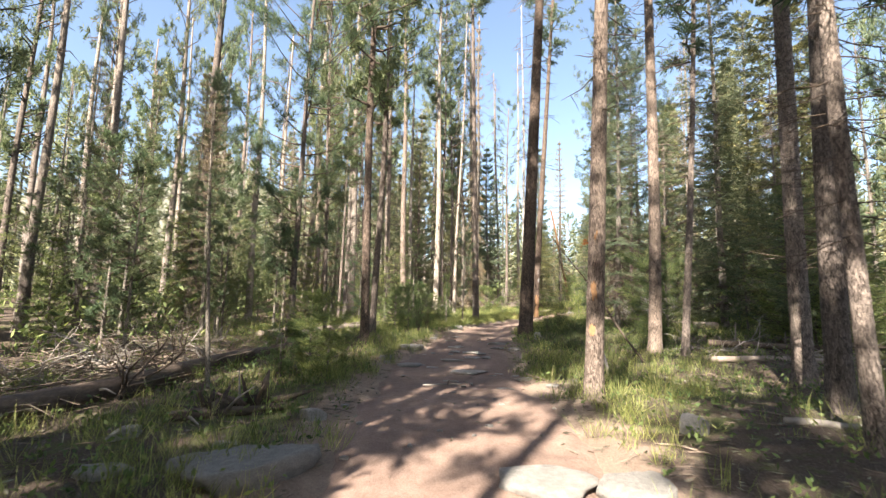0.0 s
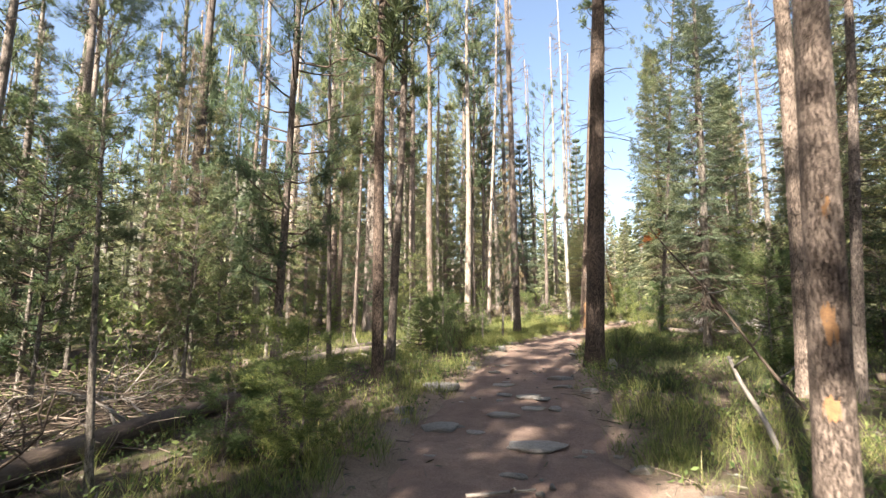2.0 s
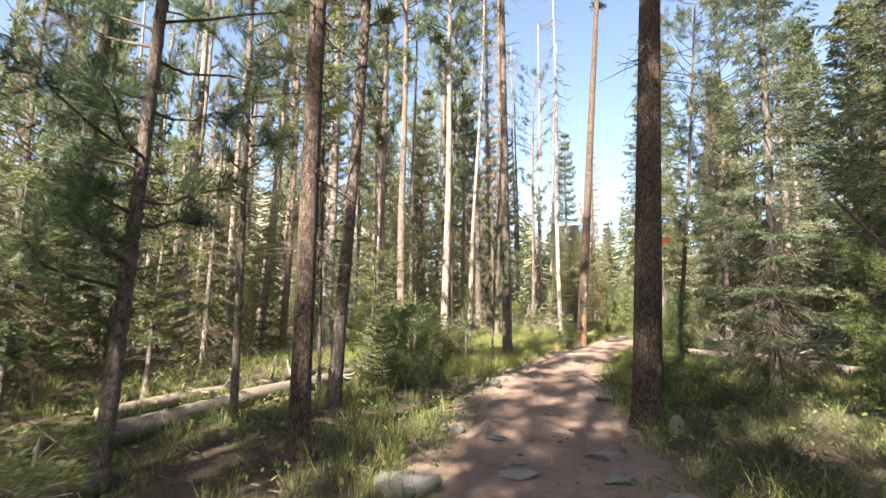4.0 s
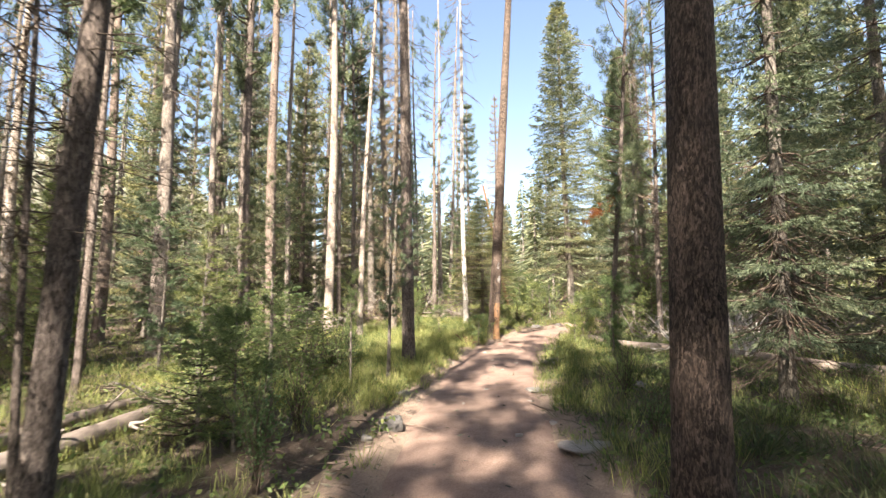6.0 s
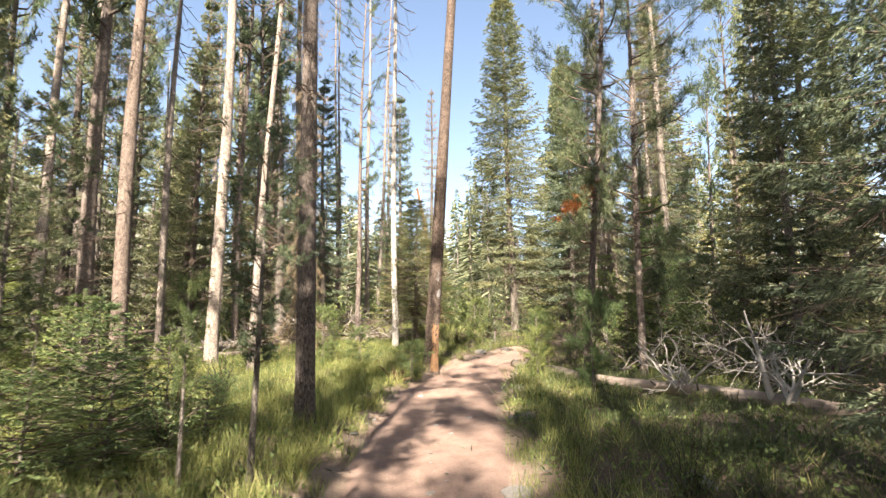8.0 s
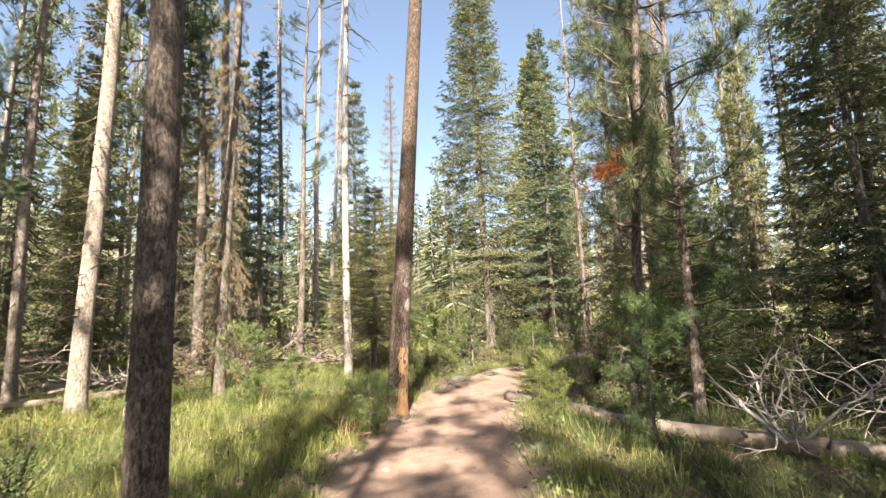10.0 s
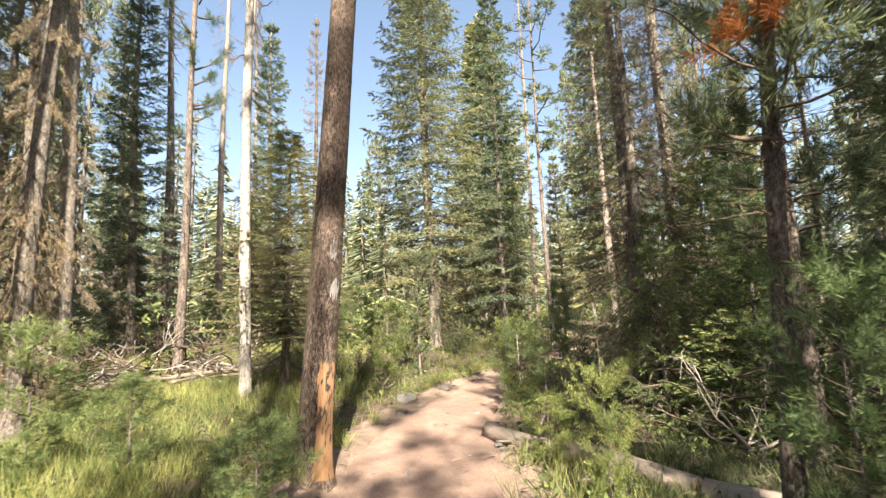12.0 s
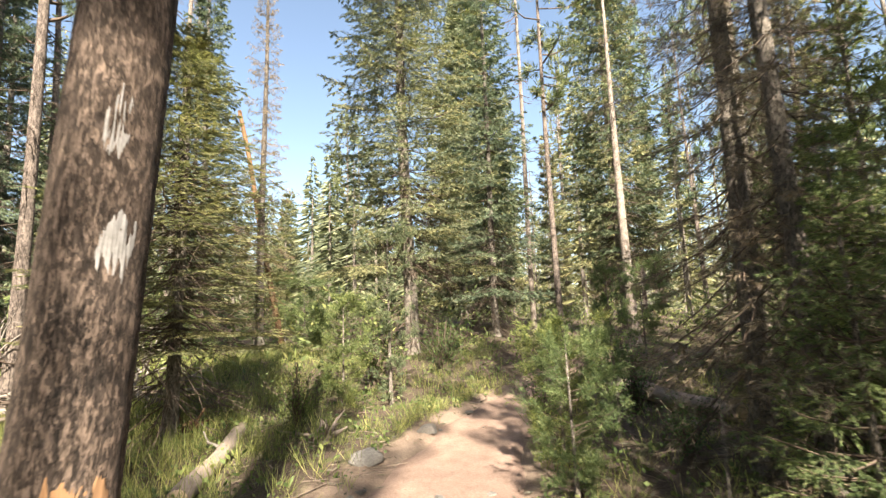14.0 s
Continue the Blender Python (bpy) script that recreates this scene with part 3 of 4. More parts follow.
tree("shag", 7.4, 31.2, .2, 10.5, (0, 0), 1.0, 1.0)
tree("spruce", 6.2, 32.0, .2, 10, (0, 0), 1.0, .8)
tree("snag", 5.2, 34.0, .24, 18, (0, 0))
tree("snag", 5.8, 34.5, .2, 17, (0.03, 0))
tree("shag", 6.6, 36.0, .2, 14, (0.0, 0), 2)

for sx, sy, sh in ((-4.6, 14.6, 6), (-5.4, 11.4, 6), (-6.6, 13.0, 7), (-5.0, 17.0, 8), (-7.4, 10.2, 6), (10.4, 14.6, 7), (8.4, 12.2, 6), (12.6, 20.2, 8)):
    tree("shag", sx, sy, .1, sh, (.01 * (sh - 7), 0), .5, .8)
# unseen trees added behind and beside the start, to cast shade over the trail
tree("pine", -3.5, -1.8, .2, 15, (0, 0), 5, 1.0)
tree("pine", -4.4, -3.0, .22, 16, (0, 0), 5, 1.0)
tree("pine", -1.3, -4.5, .22, 17, (0, 0), 5, 1.25)
tree("pine", -1.2, -6.2, .22, 19, (0, 0), 5, 1.3)
tree("thin", -3.1, -3.9, .2, 16, (0, 0), 7.5, 1.0)
tree("pine", -6.2, -3.2, .2, 16, (0, 0), 5, 1.0)
tree("pine", -8.4, -2.0, .2, 13, (0, 0), 3.5, 1.1)
tree("pine", -7.0, -.6, .2, 11, (0, 0), 3.0, 1.0)
tree("pine", -3.7, .9, .2, 17, (0, 0), 6, 1.25)
tree("pine", 1.4, -2.6, .24, 17, (0, 0), 6.5, 1.2)
tree("pine", 1.9, -.4, .22, 16, (0, 0), 4.2, 1.3)
tree("pine", 3.0, .9, .22, 16, (0, 0), 7, 1.1)
tree("pine", -6.1, -6.0, .24, 18, (0, 0), 7, 1.1)
tree("pine", -3.0, -.4, .24, 17, (0, 0), 6.5, 1.1)
tree("pine", -4.4, -.6, .22, 17, (0, 0), 6, 1.0)

# ---- the forest around ----
grower = random.Random(5)


def clear_of(x, y, near):
    return all((x - a) ** 2 + (y - b) ** 2 > near * near for a, b in PLACED)


def fill(count, x0, x1, y0, y1, kinds, near, keep, tall=(10, 17)):
    made = 0
    for _ in range(count * 12):
        x, y = grower.uniform(x0, x1), grower.uniform(y0, y1)
        if made >= count or not keep(x, y) or not clear_of(x, y, near):
            continue
        if math.hypot(x + 3.7, y + 4.9) < .6 or math.hypot(x + 8, y + 3.8) < .6:
            x -= 2.2  # leaves gaps in the crowns for the sun
        kind = grower.choice(kinds)
        hgt = grower.uniform(*tall) * (0.75 if kind == "spruce" else 1)
        tree(kind, x, y, 0.08 + 0.012 * hgt * grower.uniform(.6, 1.2), hgt, (grower.gauss(0, .015), grower.gauss(0, .015)), None, grower.uniform(.55, .9),
             grower.choice((BARK, BARK, BARK_WARM, BARK_GREY, BARK_PALE)) if kind != "snag" else None)
        made += 1


def bearing(x, y):
    return math.degrees(math.atan2(x, y))


fill(30, -16, -4.6, 11, 31, ("pine", "pine", "thin", "spruce", "snag"), 1.6, lambda x, y: True)
fill(18, -6, -2.8, 17, 32, ("pine", "pine", "thin", "spruce", "snag"), 1.3, lambda x, y: True)
fill(30, -32, -12, 4, 45, ("pine", "pine", "spruce"), 2.2, lambda x, y: True)
fill(20, -6, 1, 28, 46, ("pine", "spruce", "snag"), 1.8, lambda x, y: bearing(x, y) < 2)
fill(15, 6.5, 20, 4, 17, ("pine", "thin", "pine"), 1.8, lambda x, y: x > 6 + max(0, y - 10) * .35)
fill(30, 12, 32, 14, 42, ("spruce", "spruce", "pine"), 1.9, lambda x, y: bearing(x, y) > 30)
fill(12, 3, 22, 40, 62, ("spruce", "pine"), 2.5, lambda x, y: True, (8, 11))
# trees added out of view on the left, to shade the young growth there
grower.seed(23)
fill(13, -14, -8.5, -3, 9.5, ("pine", "spruce", "pine"), 1.6, lambda x, y: True)
# next three fills: unseen trees added behind the start to cast shade ahead
grower.seed(19)
fill(13, 1.6, 6, -12, 1.2, ("pine", "spruce"), 1.5, lambda x, y: True)
# keeps a strip treeless so that sun reaches the trail and reddish pine
fill(22, -9, -1.6, -14, .3, ("pine", "pine", "spruce"), 1.5, lambda x, y: abs((x - 1.5) * .899 - (y - 5.1) * .438) > 1.15)
fill(10, -20, 8, -34, -15, ("pine", "pine", "spruce"), 2.2, lambda x, y: abs(x) > 2)
fill(34, -60, 60, 45, 90, ("spruce", "pine"), 3.0, lambda x, y: not 4 < bearing(x, y) < 34, (13, 18))

# ---- far woods and ridge ----
def far_woods(seed, count, r0, r1, b0, b1, tall, name):
    rng = np.random.default_rng(seed)
    soup = Soup()
    bear, dist = np.radians(rng.uniform(b0, b1, count)), rng.uniform(r0, r1, count)
    X, Y = 3 + dist * np.sin(bear), 8 + dist * np.cos(bear)
    Z = heights(X, Y)
    for x, y, z in zip(X, Y, Z):
        hgt = rng.uniform(*tall)
        tube(soup, np.array([[x, y, z - .5], [x, y, z + hgt * .5], [x, y, z + hgt]]), [0.14, 0.1, 0.03], 4, cap=False)
    wood = soup.mesh(name + "_trunks", BARK_GREY)
    soup = Soup()
    for x, y, z in zip(X, Y, Z):
        hgt = rng.uniform(*tall)
        n = 440
        f = rng.random(n) ** 0.8
        a = rng.random(n) * 6.283
        rad = (1.9 * (1 - f) ** 0.8 + 0.15) * rng.uniform(.6, 1.1, n)
        out = np.stack([np.cos(a), np.sin(a), np.full(n, -0.35)], 1)
        p = np.stack([x + np.cos(a) * rad * .35 * rng.random(n), y + np.sin(a) * rad * .35 * rng.random(n), z + 0.6 + f * hgt], 1)
        blades(soup, p, out, rad * 0.75, 0.07 + 0.10 * rng.random(n), rng)
    return wood, soup.mesh(name + "_crowns", SPRUCE_N)


for seed, count, r0, r1, b0, b1, tall in ((91, 260, 34, 95, -95, 5, (8, 15)), (92, 170, 36, 95, 5, 33, (5, 9)), (93, 240, 30, 95, 33, 120, (9, 15)), (94, 120, 30, 70, 120, 265, (9, 15))):
    wood, green = far_woods(seed, count, r0, r1, b0, b1, tall, "far_woods")
    far = tagged(new("far_woods", green), "distant dense green conifer forest", "forest", kind="stuff")
    under("far_trunks", wood, far)

ridge_a = np.linspace(-80, 75, 80)
ridge_top = 26 + 95 * np.exp(-((ridge_a + 24) / 20) ** 2) + 22 * np.sin(ridge_a * .19) ** 2 + 7 * np.sin(ridge_a * .7 + 1) + 4 * np.sin(ridge_a * 1.9)
rv = []
for a, top in zip(np.radians(ridge_a), ridge_top):
    for k, (dist, f) in enumerate(((330, -.02), (370, .3), (420, .62), (470, .86), (520, 1.0), (640, .4))):
        bumpy = 1 + 0.08 * math.sin(a * 37 + k * 2)
        rv.append((math.sin(a) * dist * bumpy, math.cos(a) * dist * bumpy, 2 + f * top))
HILL = mottled("wooded_hill", (0.10, 0.11, 0.08), (0.30, 0.27, 0.24), (0.22, 0.21, 0.17), 0.05, 0.95, 0.6, 2.0)
tagged(new("backdrop_ridge", mesh_from("backdrop_ridge", np.array(rv), grid_faces(80, 6), HILL, True)), "pale wooded mountain ridge far behind the forest", "mountain", kind="structure")


# ---- shrubs and undergrowth ----
def leaf_shrub(seed, height, radius, stems, leaves, size, material):
    rng = np.random.default_rng(seed)
    wood, green = Soup(), Soup()
    for _ in range(stems):
        a = rng.random() * 6.283
        reach = radius * rng.random()
        s = np.linspace(0, 1, 5)[:, None]
        tip = np.array([math.cos(a) * reach, math.sin(a) * reach, height * rng.uniform(.55, 1.0)])
        pts = tip * s ** np.array([1.5, 1.5, 1.0]) + rng.normal(size=(5, 3)) * 0.02
        pts[0, 2] = -0.03
        tube(wood, pts, np.linspace(0.008, 0.003, 5), 4, cap=False)
        f = rng.uniform(.25, 1.0, leaves)
        at = np.stack([np.interp(f * 4, range(5), pts[:, k]) for k in range(3)], 1) + rng.normal(size=(leaves, 3)) * 0.045
        way = rng.normal(size=(leaves, 3)) + np.array([0, 0, .5])
        blades(green, at, way, size * rng.uniform(.6, 1.2, leaves), size * .5 * rng.uniform(.7, 1.2, leaves), rng)
    return wood.mesh("stems", TWIG_WOOD), green.mesh("leaves", material)


SHRUBS = [leaf_shrub(100 + i, 1.0, .45, 18, 64, .036, LEAF) for i in range(3)]


def shrub(x, y, size, wide=1.0, k=0):
    ob = root_at("shrub", x, y)
    stems, leaves = SHRUBS[k % 3]
    m = pose(0, 0, 0, 0, 0, k * 71) @ Matrix.Diagonal((size * wide, size * wide, size, 1))
    tagged(under("stem", stems, ob, m), kind="stuff")
    tagged(under("leaves", leaves, ob, m), kind="stuff")
    return tagged(ob, "leafy green shrub with thin stems in the undergrowth", "shrub", "shrubs")


shrub(-.55, 12.05, .85, .8, 0)
shrub(-.4, 13.4, .9, .9, 2)
shrub(-.1, 16.3, .9, 1.1, 2)
shrub(.2, 18.6, .8, 1.2, 0)
shrub(7.3, 25.4, 1.0, 1.5, 1)
shrub(8.6, 25.6, .9, 1.5, 2)
shrub(7.9, 21.3, .6, 1.2, 0)
shrub(7.2, 22.2, .8, 1.0, 2)
shrub(5.8, 24.3, .7, 1.3, 0)
shrub(9.2, 22.6, .9, 1.4, 1)
shrub(3.2, 13.8, .6, 1.2, 2)
shrub(2.6, 12.4, .5, 1.3, 0)

# young pines and firs beside the trail
PLACED.clear()
tree("pine", -2.72, 6.0, .055, 3.4, (-.06, 0), 1.6, .4, BARK_GREY, twigs=False, label="thin young pine leaning beside a fallen log")
sapling("young", -1.75, 6.8, .95, .95, label="low bushy dark green young pine beside the path")
sapling("young", -1.42, 6.4, .7, 1.0, label="low bushy dark green young pine beside the path")
sapling("young", -2.05, 6.5, .6, .9, label="low bushy dark green young pine beside the path")
sapling("young", -4.1, 9.4, 2.4, .9, stem=.4)
sapling("young", -5.0, 8.0, 3.0, 1.0, stem=.4)
sapling("young", -5.9, 8.8, 3.6, 1.0, stem=.4)
sapling("young", -4.7, 10.6, 3.4, .9, stem=.6)
sapling("young", -3.9, 11.7, 3.2, .9, stem=.6)
sapling("young", -6.6, 10.4, 4.2, 1.0, stem=.5)
sapling("young", -.85, 15.1, 2.6, .6, stem=1.0)
sapling("young", .14, 15.55, 1.5, .35, stem=.7)
sapling("young", .63, 15.35, 2.7, .55, (.02, 0), .85)
sapling("fir", -.8, 17.0, 1.4, 1.2)
sapling("fir", -1.5, 16.0, 1.6, 1.1)
sapling("fir", -.3, 17.8, 1.0, 1.2)
sapling("fir", -.5, 16.3, .95, 1.5)
sapling("fir", -1.15, 17.7, 1.5, 1.3)
sapling("fir", -.95, 15.9, .8, 1.5)
sapling("fir", .15, 17.4, .6, 1.4)
sapling("fir", -1.3, 14.2, 1.1, 1.3)
sapling("fir", -1.25, 13.4, .9, 1.2)
sapling("young", -.85, 12.9, 1.0, .9)
sapling("young", -1.75, 15.3, 2.2, .9, (.05, 0), .6)
sapling("young", -2.9, 17.6, 2.6, 1.0, stem=.3)
sapling("fir", -2.4, 19.0, 2.0, 1.0)
sapling("young", 1.9, 22.0, 1.1, .9)
sapling("young", 2.6, 21.6, .7, .9)
sapling("young", 5.33, 17.62, 1.35, .75, label="bright green young pine standing before a log")
sapling("young", 5.15, 18.9, .8, .5)
sapling("young", 6.6, 21.35, .95, .75)
sapling("young", 6.95, 21.75, 1.0, .8)
sapling("young", 8.15, 22.1, 1.5, .45, stem=.5)
sapling("young", 7.1, 24.6, 2.1, .75, label="bright green young pine in the grass ahead")
sapling("young", 6.6, 24.9, 1.2, .9)
sapling("young", 5.6, 19.9, .5, .9)
sapling("fir", 8.3, 19.4, 3.4, 1.2)
sapling("fir", 9.0, 20.2, 3.8, 1.2)
sapling("fir", 7.3, 19.2, 1.5, 1.3)
sapling("fir", 7.5, 20.0, 2.4, 1.1)
sapling("fir", 7.9, 18.2, 1.3, 1.3)
sapling("young", 4.4, 10.6, 1.6, 1.1)
sapling("young", 5.3, 11.8, 2.2, 1.1)
sapling("young", 5.3, 7.5, 2.4, 1.0, stem=.5)
sapling("young", 6.4, 9.0, 2.9, 1.1, stem=.4)
sapling("young", 3.2, 19.9, .6, .9)
more = random.Random(11)
for _ in range(46):
    x, y = more.uniform(-11, -3.2), more.uniform(9.5, 27)
    if x < -4.8 or y > 17:
        sapling(more.choice(("young", "young", "fir")), x, y, more.uniform(1.2, 3.8), more.uniform(.9, 1.2), stem=more.uniform(.1, .5))
for _ in range(34):
    x, y = more.uniform(6, 16), more.uniform(4, 30)
    if x > 6.2 + max(0, y - 14) * .45:
        sapling(more.choice(("young", "fir", "fir")), x, y, more.uniform(1.0, 3.4), more.uniform(.9, 1.3), stem=more.uniform(.0, .3))
for _ in range(20):
    x, y = more.uniform(-2, 12), more.uniform(27, 40)
    sapling(more.choice(("young", "fir")), x, y, more.uniform(.8, 2.2), more.uniform(.9, 1.3))


# ---- grass, forbs and litter ----
def meadow(x, y):
    """How much grass grows at a place."""
    gap = trail_gap(x, y)
    patch = 0.5 + 0.5 * np.sin(x * 1.1 + 2) * np.sin(y * 0.9 - x * .5) + 0.3 * np.sin(x * 2.7 - y * 2.1)
    sunny = np.exp(-((x + 0.3 * (26 - y) - 3.2) / 2.6) ** 2) * np.clip((y - 13.5) / 3, 0, 1)
    edge = np.exp(-((gap - 1.45) / 0.5) ** 2)
    right = np.exp(-((x - (y * .36 - 2.2)) / 1.5) ** 2) * np.clip((y - 11) / 3, 0, 1) * (y < 20)
    start = np.exp(-((x - 2.2) / .9) ** 2 - ((y - 7.2) / 1.8) ** 2) + .7 * np.exp(-((x + 1.9) / .9) ** 2 - ((y - 5.6) / 1.6) ** 2)
    start = start + .8 * np.exp(-((x + 3.2) / 1.6) ** 2 - ((y - 12.4) / 1.8) ** 2) + .5 * np.exp(-((x + .9) / .8) ** 2 - ((y - 11) / 2) ** 2)
    return (0.22 * np.clip(patch, 0, 1) + .32 * start + 1.1 * sunny + 0.55 * edge * np.clip(patch + .15, 0, 1) + 0.07 * right) * (gap > 1.05 + 0.5 * np.sin(x * 3.1 + y * 2.3) ** 2)


def scatter(rng, count, x0, x1, y0, y1, weight):
    x, y = rng.uniform(x0, x1, count), rng.uniform(y0, y1, count)
    keep = rng.random(count) < weight(x, y)
    x, y = x[keep], y[keep]
    return np.stack([x, y, surface(x, y)], 1)


rng = np.random.default_rng(3)
tufts = scatter(rng, 42000, -6, 12, 1.5, 30, meadow)
soup = Soup()
per = 20
p = np.repeat(tufts, per, 0) + np.concatenate([rng.normal(size=(len(tufts) * per, 2)) * .045, np.full((len(tufts) * per, 1), -.01)], 1)
tall = np.repeat(rng.uniform(.1, .36, len(tufts)), per) * rng.uniform(.6, 1.1, len(tufts) * per)
way = np.concatenate([rng.normal(size=(len(p), 2)) * .42, np.ones((len(p), 1))], 1)
blades(soup, p, way, tall, rng.uniform(.003, .006, len(p)), rng)
tagged(new("grass", soup.mesh("grass", GRASS)), "tufts of sunlit green and straw-yellow grass", "grass", kind="stuff")

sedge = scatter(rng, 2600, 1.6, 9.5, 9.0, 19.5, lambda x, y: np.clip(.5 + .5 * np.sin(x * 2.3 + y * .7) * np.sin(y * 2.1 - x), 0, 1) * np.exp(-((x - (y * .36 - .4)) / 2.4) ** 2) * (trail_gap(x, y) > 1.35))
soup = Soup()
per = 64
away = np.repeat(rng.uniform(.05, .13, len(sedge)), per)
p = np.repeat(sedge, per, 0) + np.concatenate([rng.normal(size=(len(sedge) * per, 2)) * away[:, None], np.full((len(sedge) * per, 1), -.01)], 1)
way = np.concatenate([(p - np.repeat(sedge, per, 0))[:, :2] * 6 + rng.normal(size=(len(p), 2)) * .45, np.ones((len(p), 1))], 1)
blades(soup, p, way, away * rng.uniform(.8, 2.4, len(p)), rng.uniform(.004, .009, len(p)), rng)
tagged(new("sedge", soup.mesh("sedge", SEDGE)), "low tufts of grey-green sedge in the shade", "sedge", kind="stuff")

forbs = scatter(rng, 22000, -8, 13, 2, 30, lambda x, y: (.25 + .35 * meadow(x, y) + .5 * np.exp(-((x - 4.6) / 1.4) ** 2 - ((y - 15) / 2.6) ** 2)) * (trail_gap(x, y) > 1.25))
soup = Soup()
per = 9
p = np.repeat(forbs, per, 0)
p[:, :2] += rng.normal(size=(len(p), 2)) * .06
p[:, 2] += rng.uniform(0, .14, len(p))
blades(soup, p, rng.normal(size=(len(p), 3)) + np.array([0, 0, .35]), rng.uniform(.03, .075, len(p)), rng.uniform(.015, .035, len(p)), rng)
tagged(new("ground_plants", soup.mesh("ground_plants", LEAF)), "low leafy green plants over the forest floor", "plants", kind="stuff")

under_far = scatter(rng, 2600, -30, 34, 4, 52, lambda x, y: ((x < -4.5) | (x > 7 + np.clip(y - 12, 0, 99) * .3) | (y > 27)) * 0.8)
soup = Soup()
per = 46
n = len(under_far) * per
f = rng.random(n)
a = rng.random(n) * 6.283
hgt = np.repeat(rng.uniform(.3, 1.5, len(under_far)), per)
p = np.repeat(under_far, per, 0) + np.stack([np.cos(a) * (1 - f * .7) * .45, np.sin(a) * (1 - f * .7) * .45, f * hgt], 1)
blades(soup, p, rng.normal(size=(n, 3)) + np.array([0, 0, .4]), rng.uniform(.08, .2, n), rng.uniform(.03, .065, n), rng)
tagged(new("undergrowth", soup.mesh("undergrowth", YOUNG_N)), "dense green undergrowth between the forest trunks", "undergrowth", kind="stuff")

sticks = scatter(rng, 14000, -8, 12, 1.5, 28, lambda x, y: .5 * (trail_gap(x, y) > 1.05) + .015)
soup = Soup()
for q in sticks[:6500]:
    a, ln_ = rng.random() * 6.283, rng.uniform(.06, .5) * rng.random() + .05
    d = np.array([math.cos(a), math.sin(a), rng.normal() * .12])
    mid = q + d * ln_ * .5 + rng.normal(size=3) * .03 * ln_
    tube(soup, np.stack([q + [0, 0, .008], mid + [0, 0, .012], q + d * ln_ + [0, 0, .01]]), np.array([.006, .005, .003]) * rng.uniform(.5, 1.3), 3, cap=False)
heap = scatter(rng, 1500, -6.6, -3.1, 4.2, 10.0, lambda x, y: (x < -3.25 + .19 * (y - 6)) * .9)
for q in heap:
    a, ln_ = rng.random() * 6.283, rng.uniform(.15, .8)
    d = np.array([math.cos(a), math.sin(a), rng.normal() * .22])
    lift = np.array([0, 0, abs(rng.normal()) * .10])
    mid = q + d * ln_ * .5 + rng.normal(size=3) * .05 * ln_
    tube(soup, np.maximum(np.stack([q + lift, mid + lift, q + d * ln_ + lift]), [-99, -99, q[2] + .004]), np.array([.009, .007, .003]) * rng.uniform(.5, 1.2), 3, cap=False)
LITTER = mottled("litter_wood", (0.09, 0.065, 0.05), (0.36, 0.3, 0.25), (0.2, 0.15, 0.12), 3, 0.9, 0.3, 0.004, island=True)
tagged(new("fallen_twigs", soup.mesh("fallen_twigs", LITTER)), "scattered dry twigs on the forest floor", "twigs", kind="stuff")
chips = scatter(rng, 60000, -6, 10, 1.5, 26, lambda x, y: np.where(trail_gap(x, y) < 1.1, .06, .55))
soup = Soup()
blades(soup, chips + [0, 0, .006], rng.normal(size=chips.shape) * [1, 1, .15], rng.uniform(.025, .11, len(chips)), rng.uniform(.007, .022, len(chips)), rng)
tagged(new("needle_litter", soup.mesh("needle_litter", DRY_N)), "dry brown needle and bark litter", "litter", kind="stuff")


# ---- stones ----
def stone_mesh(seed, flat):
    bm = bmesh.new()
    bmesh.ops.create_icosphere(bm, subdivisions=3, radius=1.0)
    off = Vector((seed * 3.7, seed * 1.9, 0))
    rg = random.Random(seed + 60)
    cuts = [(Vector((rg.gauss(0, 1), rg.gauss(0, 1), rg.gauss(0, .7))).normalized(), rg.uniform(.5, .78)) for _ in range(10)]
    for v in bm.verts:
        for way, deep in cuts:
            v.co -= way * max(0, v.co.dot(way) - deep)
        n1 = .3 + noise.noise(v.co * 0.9 + off) * .22 + abs(noise.noise(v.co * 1.9 + off)) * .12 + noise.noise(v.co * 4 + off) * .09 + noise.noise(v.co * 7 + off) * .035
        v.co *= 1 + n1
        v.co.z = max(v.co.z, -.45) if v.co.z < 0 else min(v.co.z, flat + .1 * noise.noise(v.co * 3 + off))
    me = bpy.data.meshes.new("stone")
    bm.to_mesh(me)
    bm.free()
    me.polygons.foreach_set("use_smooth", np.ones(len(me.polygons), dtype=bool))
    me.materials.append(ROCK)
    return me


STONES = [stone_mesh(i, f) for i, f in enumerate((.7, .45, .8, .4, .6))]


def stone(x, y, sx, sy, sz, turn=0, k=0, label="grey granite stone half sunk beside the path"):
    ob = new("stone", STONES[k % 5])
    ob.matrix_basis = pose(x, y, float(surface(np.array([x]), np.array([y]))[0]) + sz * .12, 0, 0, turn) @ Matrix.Diagonal((sx, sy, sz, 1))
    return tagged(ob, label, "stone", "stones")


stone(-1.25, 3.3, .42, .26, .20, 55, 3, "large flat grey granite slab beside the path")
stone(-2.15, 3.3, .16, .1, .09, 20, 1)
stone(-1.1, 4.5, .11, .09, .10, 0, 0)
stone(-1.65, 3.5, .12, .09, .08, 40, 2)
stone(-1.55, 3.85, .10, .08, .07, 10, 4)
stone(-2.4, 4.0, .13, .1, .09, 80, 0)
stone(2.02, 4.15, .12, .14, .13, 30, 2)
stone(1.1, 3.05, .24, .2, .16, 70, 3)
stone(.6, 3.2, .30, .24, .10, 15, 1, "pale sunlit boulder embedded in the dirt path")
